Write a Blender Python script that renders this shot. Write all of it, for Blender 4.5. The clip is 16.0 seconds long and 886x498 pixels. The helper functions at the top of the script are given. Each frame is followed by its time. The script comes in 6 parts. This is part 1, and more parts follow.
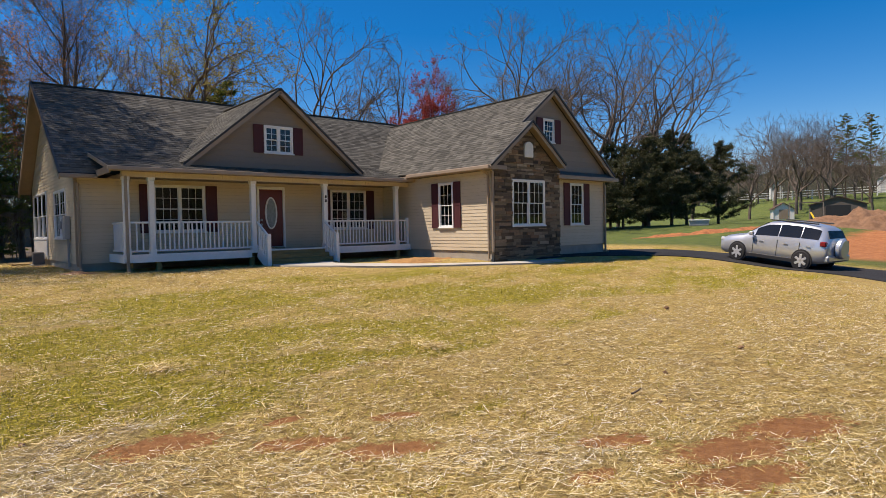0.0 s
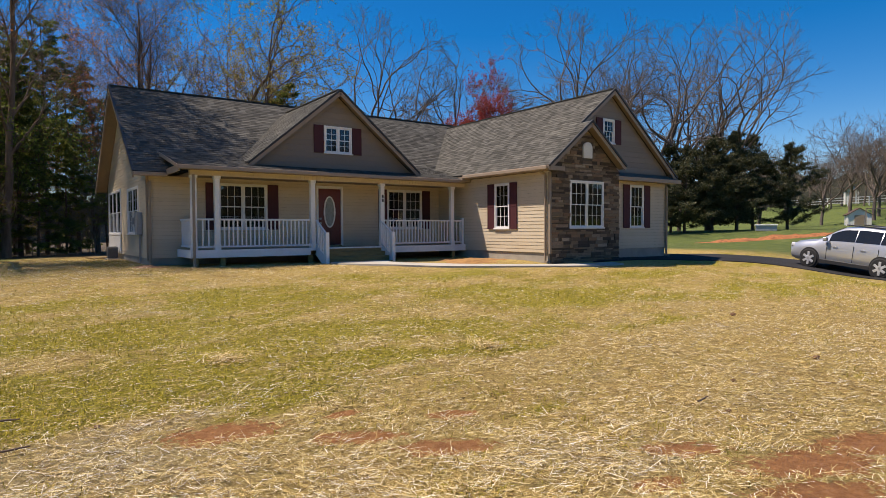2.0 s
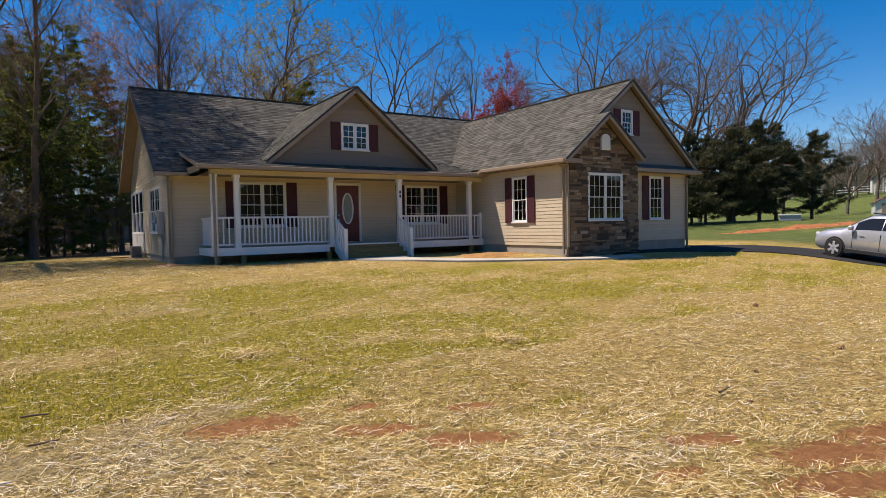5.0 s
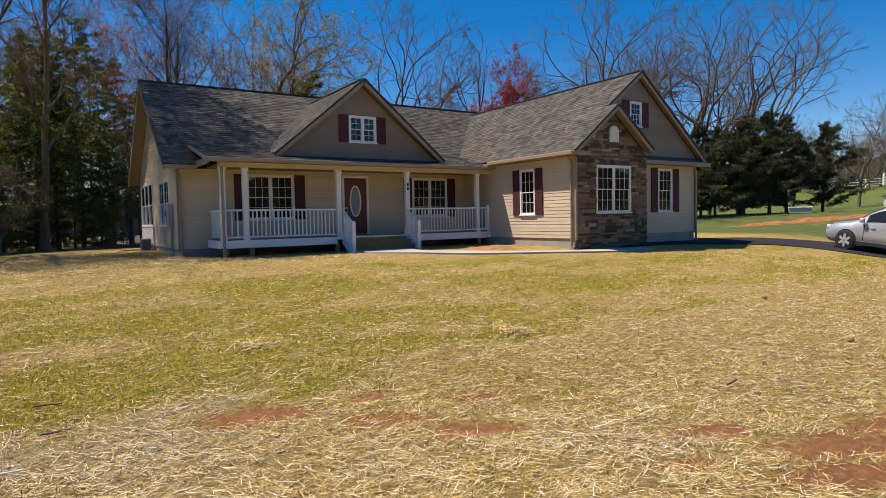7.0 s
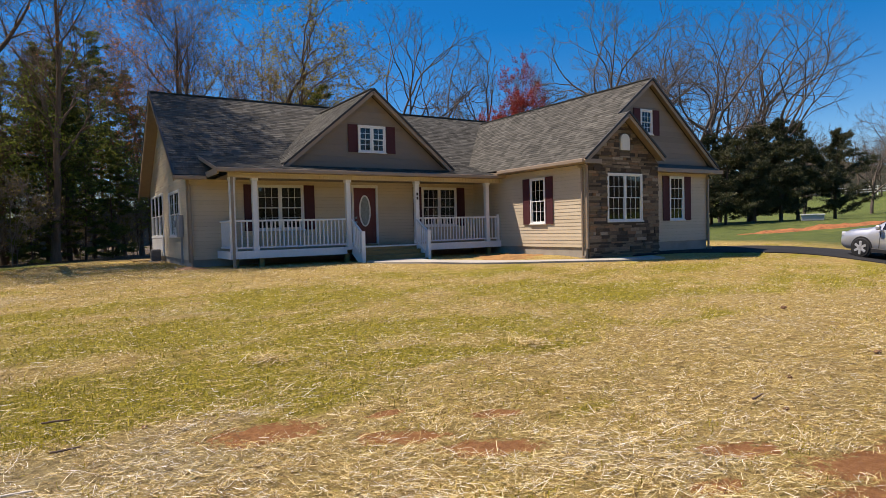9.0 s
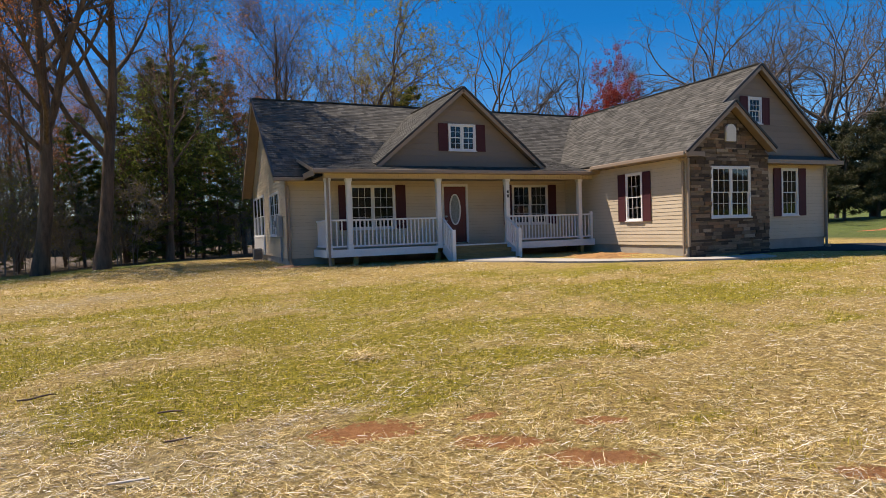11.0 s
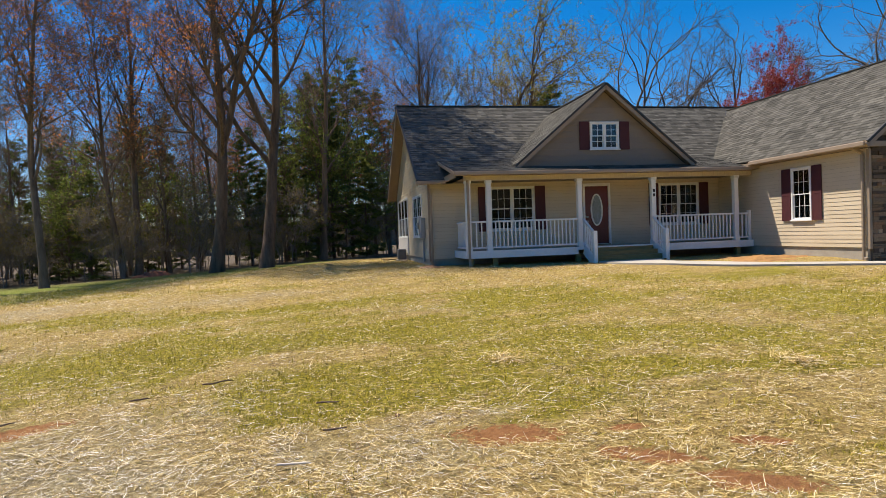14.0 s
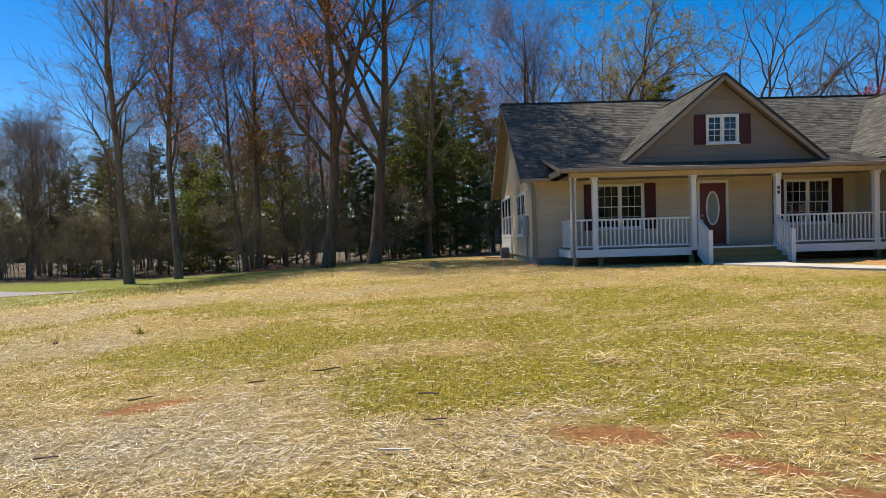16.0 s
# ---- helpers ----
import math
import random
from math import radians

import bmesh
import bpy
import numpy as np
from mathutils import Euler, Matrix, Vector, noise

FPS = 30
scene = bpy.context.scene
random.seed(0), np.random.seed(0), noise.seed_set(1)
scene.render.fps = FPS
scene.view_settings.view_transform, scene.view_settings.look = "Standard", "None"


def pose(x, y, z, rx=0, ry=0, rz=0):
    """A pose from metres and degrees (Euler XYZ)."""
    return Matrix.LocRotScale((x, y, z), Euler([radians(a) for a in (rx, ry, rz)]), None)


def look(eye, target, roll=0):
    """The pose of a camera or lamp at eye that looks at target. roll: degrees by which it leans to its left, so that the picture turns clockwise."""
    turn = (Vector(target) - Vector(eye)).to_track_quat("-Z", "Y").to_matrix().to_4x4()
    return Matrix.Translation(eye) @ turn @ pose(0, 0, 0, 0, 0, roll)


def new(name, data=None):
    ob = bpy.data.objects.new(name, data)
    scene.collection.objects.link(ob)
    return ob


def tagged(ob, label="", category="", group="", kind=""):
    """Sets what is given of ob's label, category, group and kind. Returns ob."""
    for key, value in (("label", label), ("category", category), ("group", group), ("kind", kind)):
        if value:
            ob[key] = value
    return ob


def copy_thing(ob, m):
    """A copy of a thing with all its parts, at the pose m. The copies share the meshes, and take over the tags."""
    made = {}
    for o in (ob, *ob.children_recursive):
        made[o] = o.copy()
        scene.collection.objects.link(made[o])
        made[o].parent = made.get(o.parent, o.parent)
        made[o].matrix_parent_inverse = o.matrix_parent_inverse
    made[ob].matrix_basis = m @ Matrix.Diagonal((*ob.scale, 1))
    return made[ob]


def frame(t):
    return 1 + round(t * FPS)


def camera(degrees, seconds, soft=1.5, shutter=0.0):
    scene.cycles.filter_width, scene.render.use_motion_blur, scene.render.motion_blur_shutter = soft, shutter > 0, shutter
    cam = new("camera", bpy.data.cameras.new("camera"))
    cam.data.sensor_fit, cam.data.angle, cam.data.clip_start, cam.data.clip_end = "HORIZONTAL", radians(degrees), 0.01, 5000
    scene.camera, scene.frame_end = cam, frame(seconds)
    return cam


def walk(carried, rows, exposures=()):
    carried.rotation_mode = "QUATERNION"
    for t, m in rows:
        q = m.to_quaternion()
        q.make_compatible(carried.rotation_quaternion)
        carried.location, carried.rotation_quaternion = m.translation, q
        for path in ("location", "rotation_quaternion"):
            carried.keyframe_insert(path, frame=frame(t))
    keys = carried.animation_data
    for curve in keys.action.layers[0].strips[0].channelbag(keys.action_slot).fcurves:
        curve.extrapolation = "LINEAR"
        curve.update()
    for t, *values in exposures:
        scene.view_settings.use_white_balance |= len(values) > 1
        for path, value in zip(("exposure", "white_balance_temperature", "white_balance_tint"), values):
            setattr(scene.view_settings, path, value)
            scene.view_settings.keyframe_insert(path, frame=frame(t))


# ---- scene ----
cam = camera(72.9, 16.0, soft=0.75)
PATH = [
    (0, (-3.236, -19.913, 1.223), (-1.934, -18.396, 1.151), -1.1),
    (0.5, (-3.241, -19.895, 1.217), (-1.978, -18.346, 1.16), -0.8),
    (1, (-3.25, -19.877, 1.19), (-2.022, -18.299, 1.143), -0.2),
    (1.5, (-3.264, -19.854, 1.182), (-2.069, -18.25, 1.131), -0.3),
    (2, (-3.253, -19.842, 1.182), (-2.091, -18.215, 1.118), -0.3),
    (2.5, (-3.262, -19.848, 1.178), (-2.122, -18.206, 1.117), -0.5),
    (3, (-3.262, -19.855, 1.18), (-2.125, -18.212, 1.108), -0.2),
    (3.5, (-3.258, -19.863, 1.17), (-2.128, -18.215, 1.097), -0.3),
    (4, (-3.252, -19.872, 1.17), (-2.125, -18.221, 1.092), -0.9),
    (6.5, (-3.249, -19.856, 1.155), (-2.157, -18.183, 1.072), -1.2),
    (7, (-3.251, -19.873, 1.156), (-2.163, -18.198, 1.054), -1.2),
    (7.5, (-3.249, -19.866, 1.174), (-2.16, -18.192, 1.071), -0.9),
    (8, (-3.257, -19.83, 1.183), (-2.163, -18.158, 1.096), -1.2),
    (10.5, (-3.214, -19.583, 1.157), (-2.313, -17.799, 1.089), -1.9),
    (11, (-3.238, -19.553, 1.16), (-2.429, -17.725, 1.093), -1.9),
    (11.5, (-3.298, -19.598, 1.191), (-2.557, -17.741, 1.139), -1.9),
    (12, (-3.333, -19.605, 1.197), (-2.668, -17.719, 1.155), -2.3),
    (12.5, (-3.332, -19.601, 1.208), (-2.724, -17.696, 1.162), -2.1),
    (13, (-3.271, -19.552, 1.192), (-2.76, -17.618, 1.154), -2.0),
    (13.5, (-3.281, -19.588, 1.203), (-2.839, -17.637, 1.164), -1.8),
    (14, (-3.279, -19.595, 1.202), (-2.907, -17.631, 1.151), -2.1),
    (14.5, (-3.268, -19.59, 1.194), (-2.961, -17.615, 1.141), -2.1),
    (15, (-3.254, -19.583, 1.18), (-3.035, -17.595, 1.133), -2.0),
    (15.5, (-3.253, -19.578, 1.168), (-3.139, -17.581, 1.126), -1.9),
    (16, (-3.264, -19.627, 1.166), (-3.234, -17.627, 1.123), -1.6),
]
walk(cam, [(t, look(eye, target, roll)) for t, eye, target, roll in PATH],
     exposures=[(0.0, 0.37, 7060, 18), (11.0, 0.42, 7060, 18), (13.0, 0.57, 6980, 15), (16.0, 0.58, 6880, 12)])

# ---- world and sun ----
SUN_TO = Vector((-0.42, 0.34, 1.0)).normalized()
world = bpy.data.worlds.new("sky")
scene.world = world
world.use_nodes = True
wn = world.node_tree.nodes
sky = wn.new("ShaderNodeTexSky")
sky.sky_type = "NISHITA"
sky.sun_disc = False
sky.sun_elevation = math.asin(SUN_TO.z)
sky.sun_rotation = math.atan2(SUN_TO.x, SUN_TO.y)
sky.altitude = 1200
sky.air_density = 1.0
sky.dust_density = 0.8
sky.ozone_density = 2.0
wn["Background"].inputs[1].default_value = 0.106
deep = wn.new("ShaderNodeHueSaturation")
deep.inputs["Saturation"].default_value = 1.55
deep.inputs["Hue"].default_value = 0.504
world.node_tree.links.new(sky.outputs[0], deep.inputs["Color"])
world.node_tree.links.new(deep.outputs[0], wn["Background"].inputs[0])
sun = new("sun", bpy.data.lights.new("sun", "SUN"))
sun.data.energy = 5.0
sun.data.angle = radians(0.53)
sun.data.color = (1.0, 0.935, 0.825)
sun.matrix_world = look(SUN_TO * 50, (0, 0, 0))

# ---- materials ----


class Net:
    """Short hand for a node tree."""

    def __init__(self, name, rough=0.7, metal=0.0):
        self.mat = bpy.data.materials.new(name)
        self.mat.use_nodes = True
        self.t = self.mat.node_tree
        self.b = self.t.nodes["Principled BSDF"]
        self.b.inputs["Roughness"].default_value = rough
        self.b.inputs["Metallic"].default_value = metal
        self.coord = None

    def node(self, kind, operation="", use_clamp=False, data_type="", blend_type="", interpolation_type="", vector_type=""):
        n = self.t.nodes.new("ShaderNode" + kind)
        if operation:
            n.operation = operation
        if use_clamp:
            n.use_clamp = True
        if data_type:
            n.data_type = data_type
        if blend_type:
            n.blend_type = blend_type
        if interpolation_type:
            n.interpolation_type = interpolation_type
        if vector_type:
            n.vector_type = vector_type
        return n

    def link(self, a, b):
        self.t.links.new(a, b)

    def pos(self, scale=(1, 1, 1), rot=(0, 0, 0)):
        if self.coord is None:
            self.coord = self.node("TexCoord")
        m = self.node("Mapping")
        m.inputs["Scale"].default_value = scale
        m.inputs["Rotation"].default_value = rot
        self.link(self.coord.outputs["Object"], m.inputs[0])
        return m.outputs[0]

    def noise(self, scale, detail=4, rough=0.6, stretch=(1, 1, 1), rot=(0, 0, 0), warp=0.0):
        n = self.node("TexNoise")
        n.inputs["Scale"].default_value = scale
        n.inputs["Detail"].default_value = detail
        n.inputs["Roughness"].default_value = rough
        n.inputs["Distortion"].default_value = warp
        self.link(self.pos(stretch, rot), n.inputs["Vector"])
        return n.outputs["Fac"]

    def ramp(self, fac, stops):
        r = self.node("ValToRGB")
        e = r.color_ramp.elements
        while len(e) < len(stops):
            e.new(0.5)
        for el, (p, c) in zip(e, stops):
            el.position = p
            el.color = (*c, 1) if len(c) == 3 else c
        self.link(fac, r.inputs[0])
        return r.outputs[0]

    def mix(self, fac, a, b, kind="MIX"):
        m = self.node("Mix", data_type="RGBA", blend_type=kind)
        for sock, v in ((m.inputs[0], fac), (m.inputs[6], a), (m.inputs[7], b)):
            if isinstance(v, (int, float)):
                sock.default_value = v
            elif isinstance(v, tuple):
                sock.default_value = (*v, 1)
            else:
                self.link(v, sock)
        return m.outputs[2]

    def math(self, op, a, b=0.0, clamp=False):
        m = self.node("Math", operation=op, use_clamp=clamp)
        for sock, v in ((m.inputs[0], a), (m.inputs[1], b)):
            if isinstance(v, (int, float)):
                sock.default_value = v
            else:
                self.link(v, sock)
        return m.outputs[0]

    def color(self, c):
        if isinstance(c, tuple):
            self.b.inputs["Base Color"].default_value = (*c, 1)
        else:
            self.link(c, self.b.inputs["Base Color"])
        return self

    def bump(self, height, strength=0.3, dist=0.01):
        n = self.node("Bump")
        n.inputs["Strength"].default_value = strength
        n.inputs["Distance"].default_value = dist
        self.link(height, n.inputs["Height"])
        self.link(n.outputs[0], self.b.inputs["Normal"])
        return self

    def island(self):
        return self.node("NewGeometry").outputs["Random Per Island"]

    def object_random(self):
        return self.node("ObjectInfo").outputs["Random"]


def plain(name, c, rough=0.6, metal=0.0, vary=0.12, scale=6.0, grain=60.0, bump=0.08, stretch=(1, 1, 1)):
    """A painted or raw surface with two scales of variation and a fine relief."""
    n = Net(name, rough, metal)
    lo = tuple(v * (1 - vary) for v in c)
    hi = tuple(min(1, v * (1 + vary)) for v in c)
    big = n.ramp(n.noise(scale, 3, 0.6, stretch), [(0.3, lo), (0.7, hi)])
    fine = n.ramp(n.noise(grain, 3, 0.6, stretch), [(0.25, (0.86,) * 3), (0.75, (1.0,) * 3)])
    n.color(n.mix(1.0, big, fine, "MULTIPLY"))
    n.bump(n.noise(grain, 3, 0.6, stretch), bump, 0.004)
    return n.mat


def siding_mat():
    n = Net("siding_vinyl", 0.55)
    base = n.ramp(n.object_random(), [(0.0, (0.59, 0.50, 0.36)), (1.0, (0.63, 0.54, 0.395))])
    grain = n.ramp(n.noise(7, 5, 0.7, (1, 1, 14)), [(0.25, (0.86, 0.85, 0.83)), (0.75, (1, 1, 1))])
    dirt = n.ramp(n.noise(1.1, 3), [(0.3, (0.92, 0.91, 0.9)), (0.65, (1, 1, 1))])
    n.color(n.mix(1.0, n.mix(1.0, base, grain, "MULTIPLY"), dirt, "MULTIPLY"))
    n.bump(n.noise(9, 5, 0.7, (1, 1, 12)), 0.12, 0.004)
    return n.mat


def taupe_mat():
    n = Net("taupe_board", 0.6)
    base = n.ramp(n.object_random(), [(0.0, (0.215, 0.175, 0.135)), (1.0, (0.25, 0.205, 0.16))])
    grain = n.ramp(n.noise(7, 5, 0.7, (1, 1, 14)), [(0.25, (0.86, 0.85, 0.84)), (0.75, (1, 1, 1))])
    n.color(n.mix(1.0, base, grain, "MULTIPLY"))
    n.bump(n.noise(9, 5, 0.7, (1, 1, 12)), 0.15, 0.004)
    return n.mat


def shingle_mat():
    n = Net("roof_shingle", 0.9)
    base = n.ramp(n.island(), [(0.0, (0.058, 0.056, 0.049)), (0.3, (0.084, 0.082, 0.072)), (0.75, (0.113, 0.110, 0.096)), (1.0, (0.145, 0.141, 0.124))])
    grit = n.ramp(n.noise(160, 2), [(0.3, (0.65, 0.65, 0.66)), (0.7, (1.15, 1.13, 1.1))])
    wide = n.ramp(n.noise(0.6, 3), [(0.3, (0.88, 0.88, 0.88)), (0.7, (1.05, 1.04, 1.03))])
    n.color(n.mix(1.0, n.mix(1.0, base, grit, "MULTIPLY"), wide, "MULTIPLY"))
    n.b.inputs["Specular IOR Level"].default_value = 0.15
    n.bump(n.noise(160, 2), 0.5, 0.004)
    return n.mat


def stone_mat(name, single):
    n = Net(name, 0.85)
    base = n.ramp(n.object_random() if single else n.island(), [(0.0, (0.055, 0.042, 0.032)), (0.2, (0.115, 0.083, 0.058)), (0.45, (0.195, 0.148, 0.10)), (0.7, (0.29, 0.23, 0.16)), (0.85, (0.28, 0.163, 0.092)), (1.0, (0.45, 0.39, 0.30))])
    vein = n.ramp(n.noise(12, 5, 0.7, (1, 1, 2.5)), [(0.25, (0.6, 0.58, 0.56)), (0.8, (1.15, 1.12, 1.08))])
    grain = n.ramp(n.noise(90, 3), [(0.25, (0.78, 0.78, 0.78)), (0.75, (1, 1, 1))])
    n.color(n.mix(1.0, n.mix(1.0, base, vein, "MULTIPLY"), grain, "MULTIPLY"))
    n.bump(n.noise(28, 6, 0.7), 0.7, 0.02)
    return n.mat


def bark_mat(name, a, b):
    n = Net(name, 0.95)
    base = n.ramp(n.noise(5, 6, 0.7, (1, 1, 0.18)), [(0.3, a), (0.7, b)])
    moss = n.ramp(n.noise(0.9, 4), [(0.45, (1, 1, 1)), (0.75, (0.86, 0.82, 0.74))])
    n.color(n.mix(1.0, base, moss, "MULTIPLY"))
    n.bump(n.noise(14, 6, 0.7, (1, 1, 0.15)), 0.8, 0.03)
    return n.mat


def leaf_mat(name, stops, trans=0.35):
    n = Net(name, 0.6)
    col = n.ramp(n.island(), stops)
    n.color(col)
    tr = n.node("BsdfTranslucent")
    n.link(col, tr.inputs[0])
    mx = n.node("MixShader")
    mx.inputs[0].default_value = trans
    n.link(n.b.outputs[0], mx.inputs[1])
    n.link(tr.outputs[0], mx.inputs[2])
    n.link(mx.outputs[0], n.t.nodes["Material Output"].inputs[0])
    return n.mat


def glass_mat():
    n = Net("window_glass")
    fr = n.node("Fresnel")
    fr.inputs[0].default_value = 1.65
    tr = n.node("BsdfTransparent")
    tr.inputs[0].default_value = (0.5, 0.53, 0.54, 1)
    gl = n.node("BsdfGlossy")
    gl.inputs["Roughness"].default_value = 0.015
    bmp = n.node("Bump")
    bmp.inputs["Strength"].default_value = 0.03
    bmp.inputs["Distance"].default_value = 0.02
    n.link(n.noise(2.2, 2), bmp.inputs["Height"])
    n.link(bmp.outputs[0], gl.inputs["Normal"])
    mx = n.node("MixShader")
    n.link(n.math("MULTIPLY", fr.outputs[0], 1.0, True), mx.inputs[0])
    n.link(tr.outputs[0], mx.inputs[1])
    n.link(gl.outputs[0], mx.inputs[2])
    n.link(mx.outputs[0], n.t.nodes["Material Output"].inputs[0])
    return n.mat


# Bare clay patches of the lawn: x, y, half width, half depth, turn in degrees.
CLAY = [(-1.95, -15.05, 0.47, 0.24, -16), (-1.12, -15.72, 0.40, 0.15, -30), (-0.70, -16.27, 0.38, 0.19, -25), (-0.18, -15.7, 0.26, 0.10, -20),
        (0.72, -17.3, 0.34, 0.17, -30), (1.2, -18.0, 0.6, 0.28, -22), (0.0, -17.6, 0.24, 0.11, 0), (0.72, -18.25, 0.55, 0.22, -22), (2.0, -18.1, 0.6, 0.3, -20),
        (-6.1, -13.7, 0.48, 0.19, 22), (-1.0, -15.2, 0.2, 0.08, 0)]


def lawn_mat():
    n = Net("lawn_ground", 0.95)
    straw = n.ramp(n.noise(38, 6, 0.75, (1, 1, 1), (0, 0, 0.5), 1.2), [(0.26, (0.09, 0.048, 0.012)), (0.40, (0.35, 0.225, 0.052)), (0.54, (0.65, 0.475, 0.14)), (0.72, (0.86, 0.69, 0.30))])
    # clumps and hollows, a hand's width across, their shade put into the colour
    clump_shade = n.ramp(n.noise(13, 4, 0.7, (1, 1, 1), (0, 0, 0.3), 0.8), [(0.32, (0.46, 0.43, 0.36)), (0.5, (0.94, 0.92, 0.88)), (0.68, (1.15, 1.15, 1.12))])
    pale = n.node("Attribute")
    pale.attribute_name = "bleached"
    straw = n.mix(n.math("MULTIPLY", pale.outputs["Fac"], 0.75), straw, n.ramp(n.noise(34, 6, 0.75, (1, 1, 1), (0, 0, -0.6), 1.0), [(0.28, (0.12, 0.088, 0.042)), (0.5, (0.53, 0.44, 0.26)), (0.7, (0.85, 0.77, 0.56))]))
    # thin places where the red soil tints the straw
    thin = n.ramp(n.noise(1.4, 5, 0.7), [(0.5, (0, 0, 0)), (0.75, (0.32, 0.32, 0.32))])
    straw = n.mix(thin, straw, n.ramp(n.noise(26, 5, 0.75), [(0.3, (0.22, 0.09, 0.028)), (0.7, (0.52, 0.27, 0.09))]))
    grass = n.ramp(n.noise(30, 5, 0.7), [(0.28, (0.10, 0.10, 0.003)), (0.50, (0.35, 0.30, 0.006)), (0.72, (0.68, 0.54, 0.04))])
    far_grass = n.ramp(n.noise(1.3, 6, 0.7), [(0.3, (0.055, 0.085, 0.014)), (0.55, (0.11, 0.145, 0.022)), (0.8, (0.22, 0.22, 0.06))])
    clay = n.ramp(n.noise(11, 5, 0.7), [(0.3, (0.36, 0.13, 0.03)), (0.7, (0.60, 0.27, 0.085))])
    sep = n.node("SeparateXYZ")
    n.link(n.pos(), sep.inputs[0])
    x, y = sep.outputs[0], sep.outputs[1]

    def span(v, a, b, c, d):
        up = n.node("MapRange", interpolation_type="SMOOTHSTEP")
        n.link(v, up.inputs[0])
        up.inputs[1].default_value, up.inputs[2].default_value = a, b
        dn = n.node("MapRange", interpolation_type="SMOOTHSTEP")
        n.link(v, dn.inputs[0])
        dn.inputs[1].default_value, dn.inputs[2].default_value = c, d
        dn.inputs[3].default_value, dn.inputs[4].default_value = 1.0, 0.0
        return n.math("MULTIPLY", up.outputs[0], dn.outputs[0])

    # where the young grass has come through the straw
    grown = n.node("Attribute")
    grown.attribute_name = "grass_cover"
    g = n.ramp(n.math("ADD", grown.outputs["Fac"], n.math("MULTIPLY", n.math("SUBTRACT", n.noise(2.6, 5, 0.7), 0.5), 0.7)), [(0.25, (0, 0, 0)), (0.58, (1, 1, 1))])
    fine = n.ramp(n.noise(9, 5, 0.75), [(0.3, (0.5, 0.5, 0.5)), (0.5, (1, 1, 1))])
    near = n.mix(n.mix(1.0, g, fine, "MULTIPLY"), straw, grass)
    near = n.mix(1.0, near, clump_shade, "MULTIPLY")
    edge = n.noise(1.6, 4)
    total = None
    for cx, cy, a, b, deg in CLAY:
        m = n.node("Mapping", vector_type="TEXTURE")
        m.inputs["Location"].default_value = (cx, cy, 0)
        m.inputs["Rotation"].default_value = (0, 0, radians(deg))
        m.inputs["Scale"].default_value = (a, b, 50)
        n.link(n.coord.outputs["Object"], m.inputs[0])
        d = n.node("VectorMath", operation="LENGTH")
        n.link(m.outputs[0], d.inputs[0])
        v = n.math("SUBTRACT", 1.35, d.outputs["Value"], True)
        total = v if total is None else n.math("MAXIMUM", total, v)
    ragged = n.math("ADD", n.math("MULTIPLY", total, 0.9), n.math("MULTIPLY", n.math("SUBTRACT", n.noise(7.5, 7, 0.85), 0.5), 3.0))
    soil = n.ramp(ragged, [(0.36, (0, 0, 0)), (0.50, (1, 1, 1))])
    near = n.mix(soil, near, clay)
    # mown fields further away to the east and west
    out_e = n.math("ADD", x, n.math("MULTIPLY", edge, 3.0))
    e = n.ramp(span(out_e, 23.0, 28.0, 400, 500), [(0, (0, 0, 0)), (1, (1, 1, 1))])
    wv = n.math("ADD", n.math("MULTIPLY", x, -1.0), n.math("MULTIPLY", y, 0.9))
    w = span(n.math("ADD", wv, n.math("MULTIPLY", edge, 2.0)), 10.8, 12.4, 400, 500)
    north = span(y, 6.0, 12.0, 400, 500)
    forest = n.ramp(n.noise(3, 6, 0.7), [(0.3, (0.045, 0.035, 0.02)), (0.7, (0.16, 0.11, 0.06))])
    col = n.mix(e, near, far_grass)
    col = n.mix(w, col, n.ramp(n.noise(7, 5, 0.7), [(0.3, (0.13, 0.17, 0.01)), (0.7, (0.27, 0.29, 0.03))]))
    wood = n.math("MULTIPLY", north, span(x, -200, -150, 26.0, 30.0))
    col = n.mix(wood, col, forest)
    # graded red soil beside the drive
    pit = n.math("MULTIPLY", span(x, 26.0, 28.5, 50.0, 54.0), span(n.math("ADD", y, n.math("MULTIPLY", edge, 2.0)), -16.0, -14.0, -8.0, -6.8))
    col = n.mix(pit, col, n.ramp(n.noise(2.5, 6, 0.7), [(0.3, (0.36, 0.12, 0.035)), (0.7, (0.58, 0.24, 0.085))]))
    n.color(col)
    n.bump(n.noise(34, 6, 0.8, (1, 1, 1), (0, 0, 0), 1.0), 1.0, 0.08)
    return n.mat


SIDING = siding_mat()
SHINGLE = shingle_mat()
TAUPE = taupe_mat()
STONE = stone_mat("stacked_stone", True)
STONE_MASS = stone_mat("stacked_stone_mass", False)
GLASS = glass_mat()
LAWN = lawn_mat()
WHITE = plain("white_vinyl", (0.80, 0.80, 0.78), 0.42, vary=0.03, bump=0.03)
TAN = plain("tan_aluminium_trim", (0.31, 0.24, 0.175), 0.45, vary=0.06, bump=0.04)
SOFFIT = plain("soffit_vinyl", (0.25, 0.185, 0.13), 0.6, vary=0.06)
MAROON = plain("shutter_maroon", (0.065, 0.010, 0.014), 0.7, vary=0.1, bump=0.06)
DOOR_RED = plain("door_maroon_paint", (0.13, 0.018, 0.017), 0.35, vary=0.08, bump=0.05)
DARK = plain("drip_edge_dark", (0.03, 0.028, 0.026), 0.5)
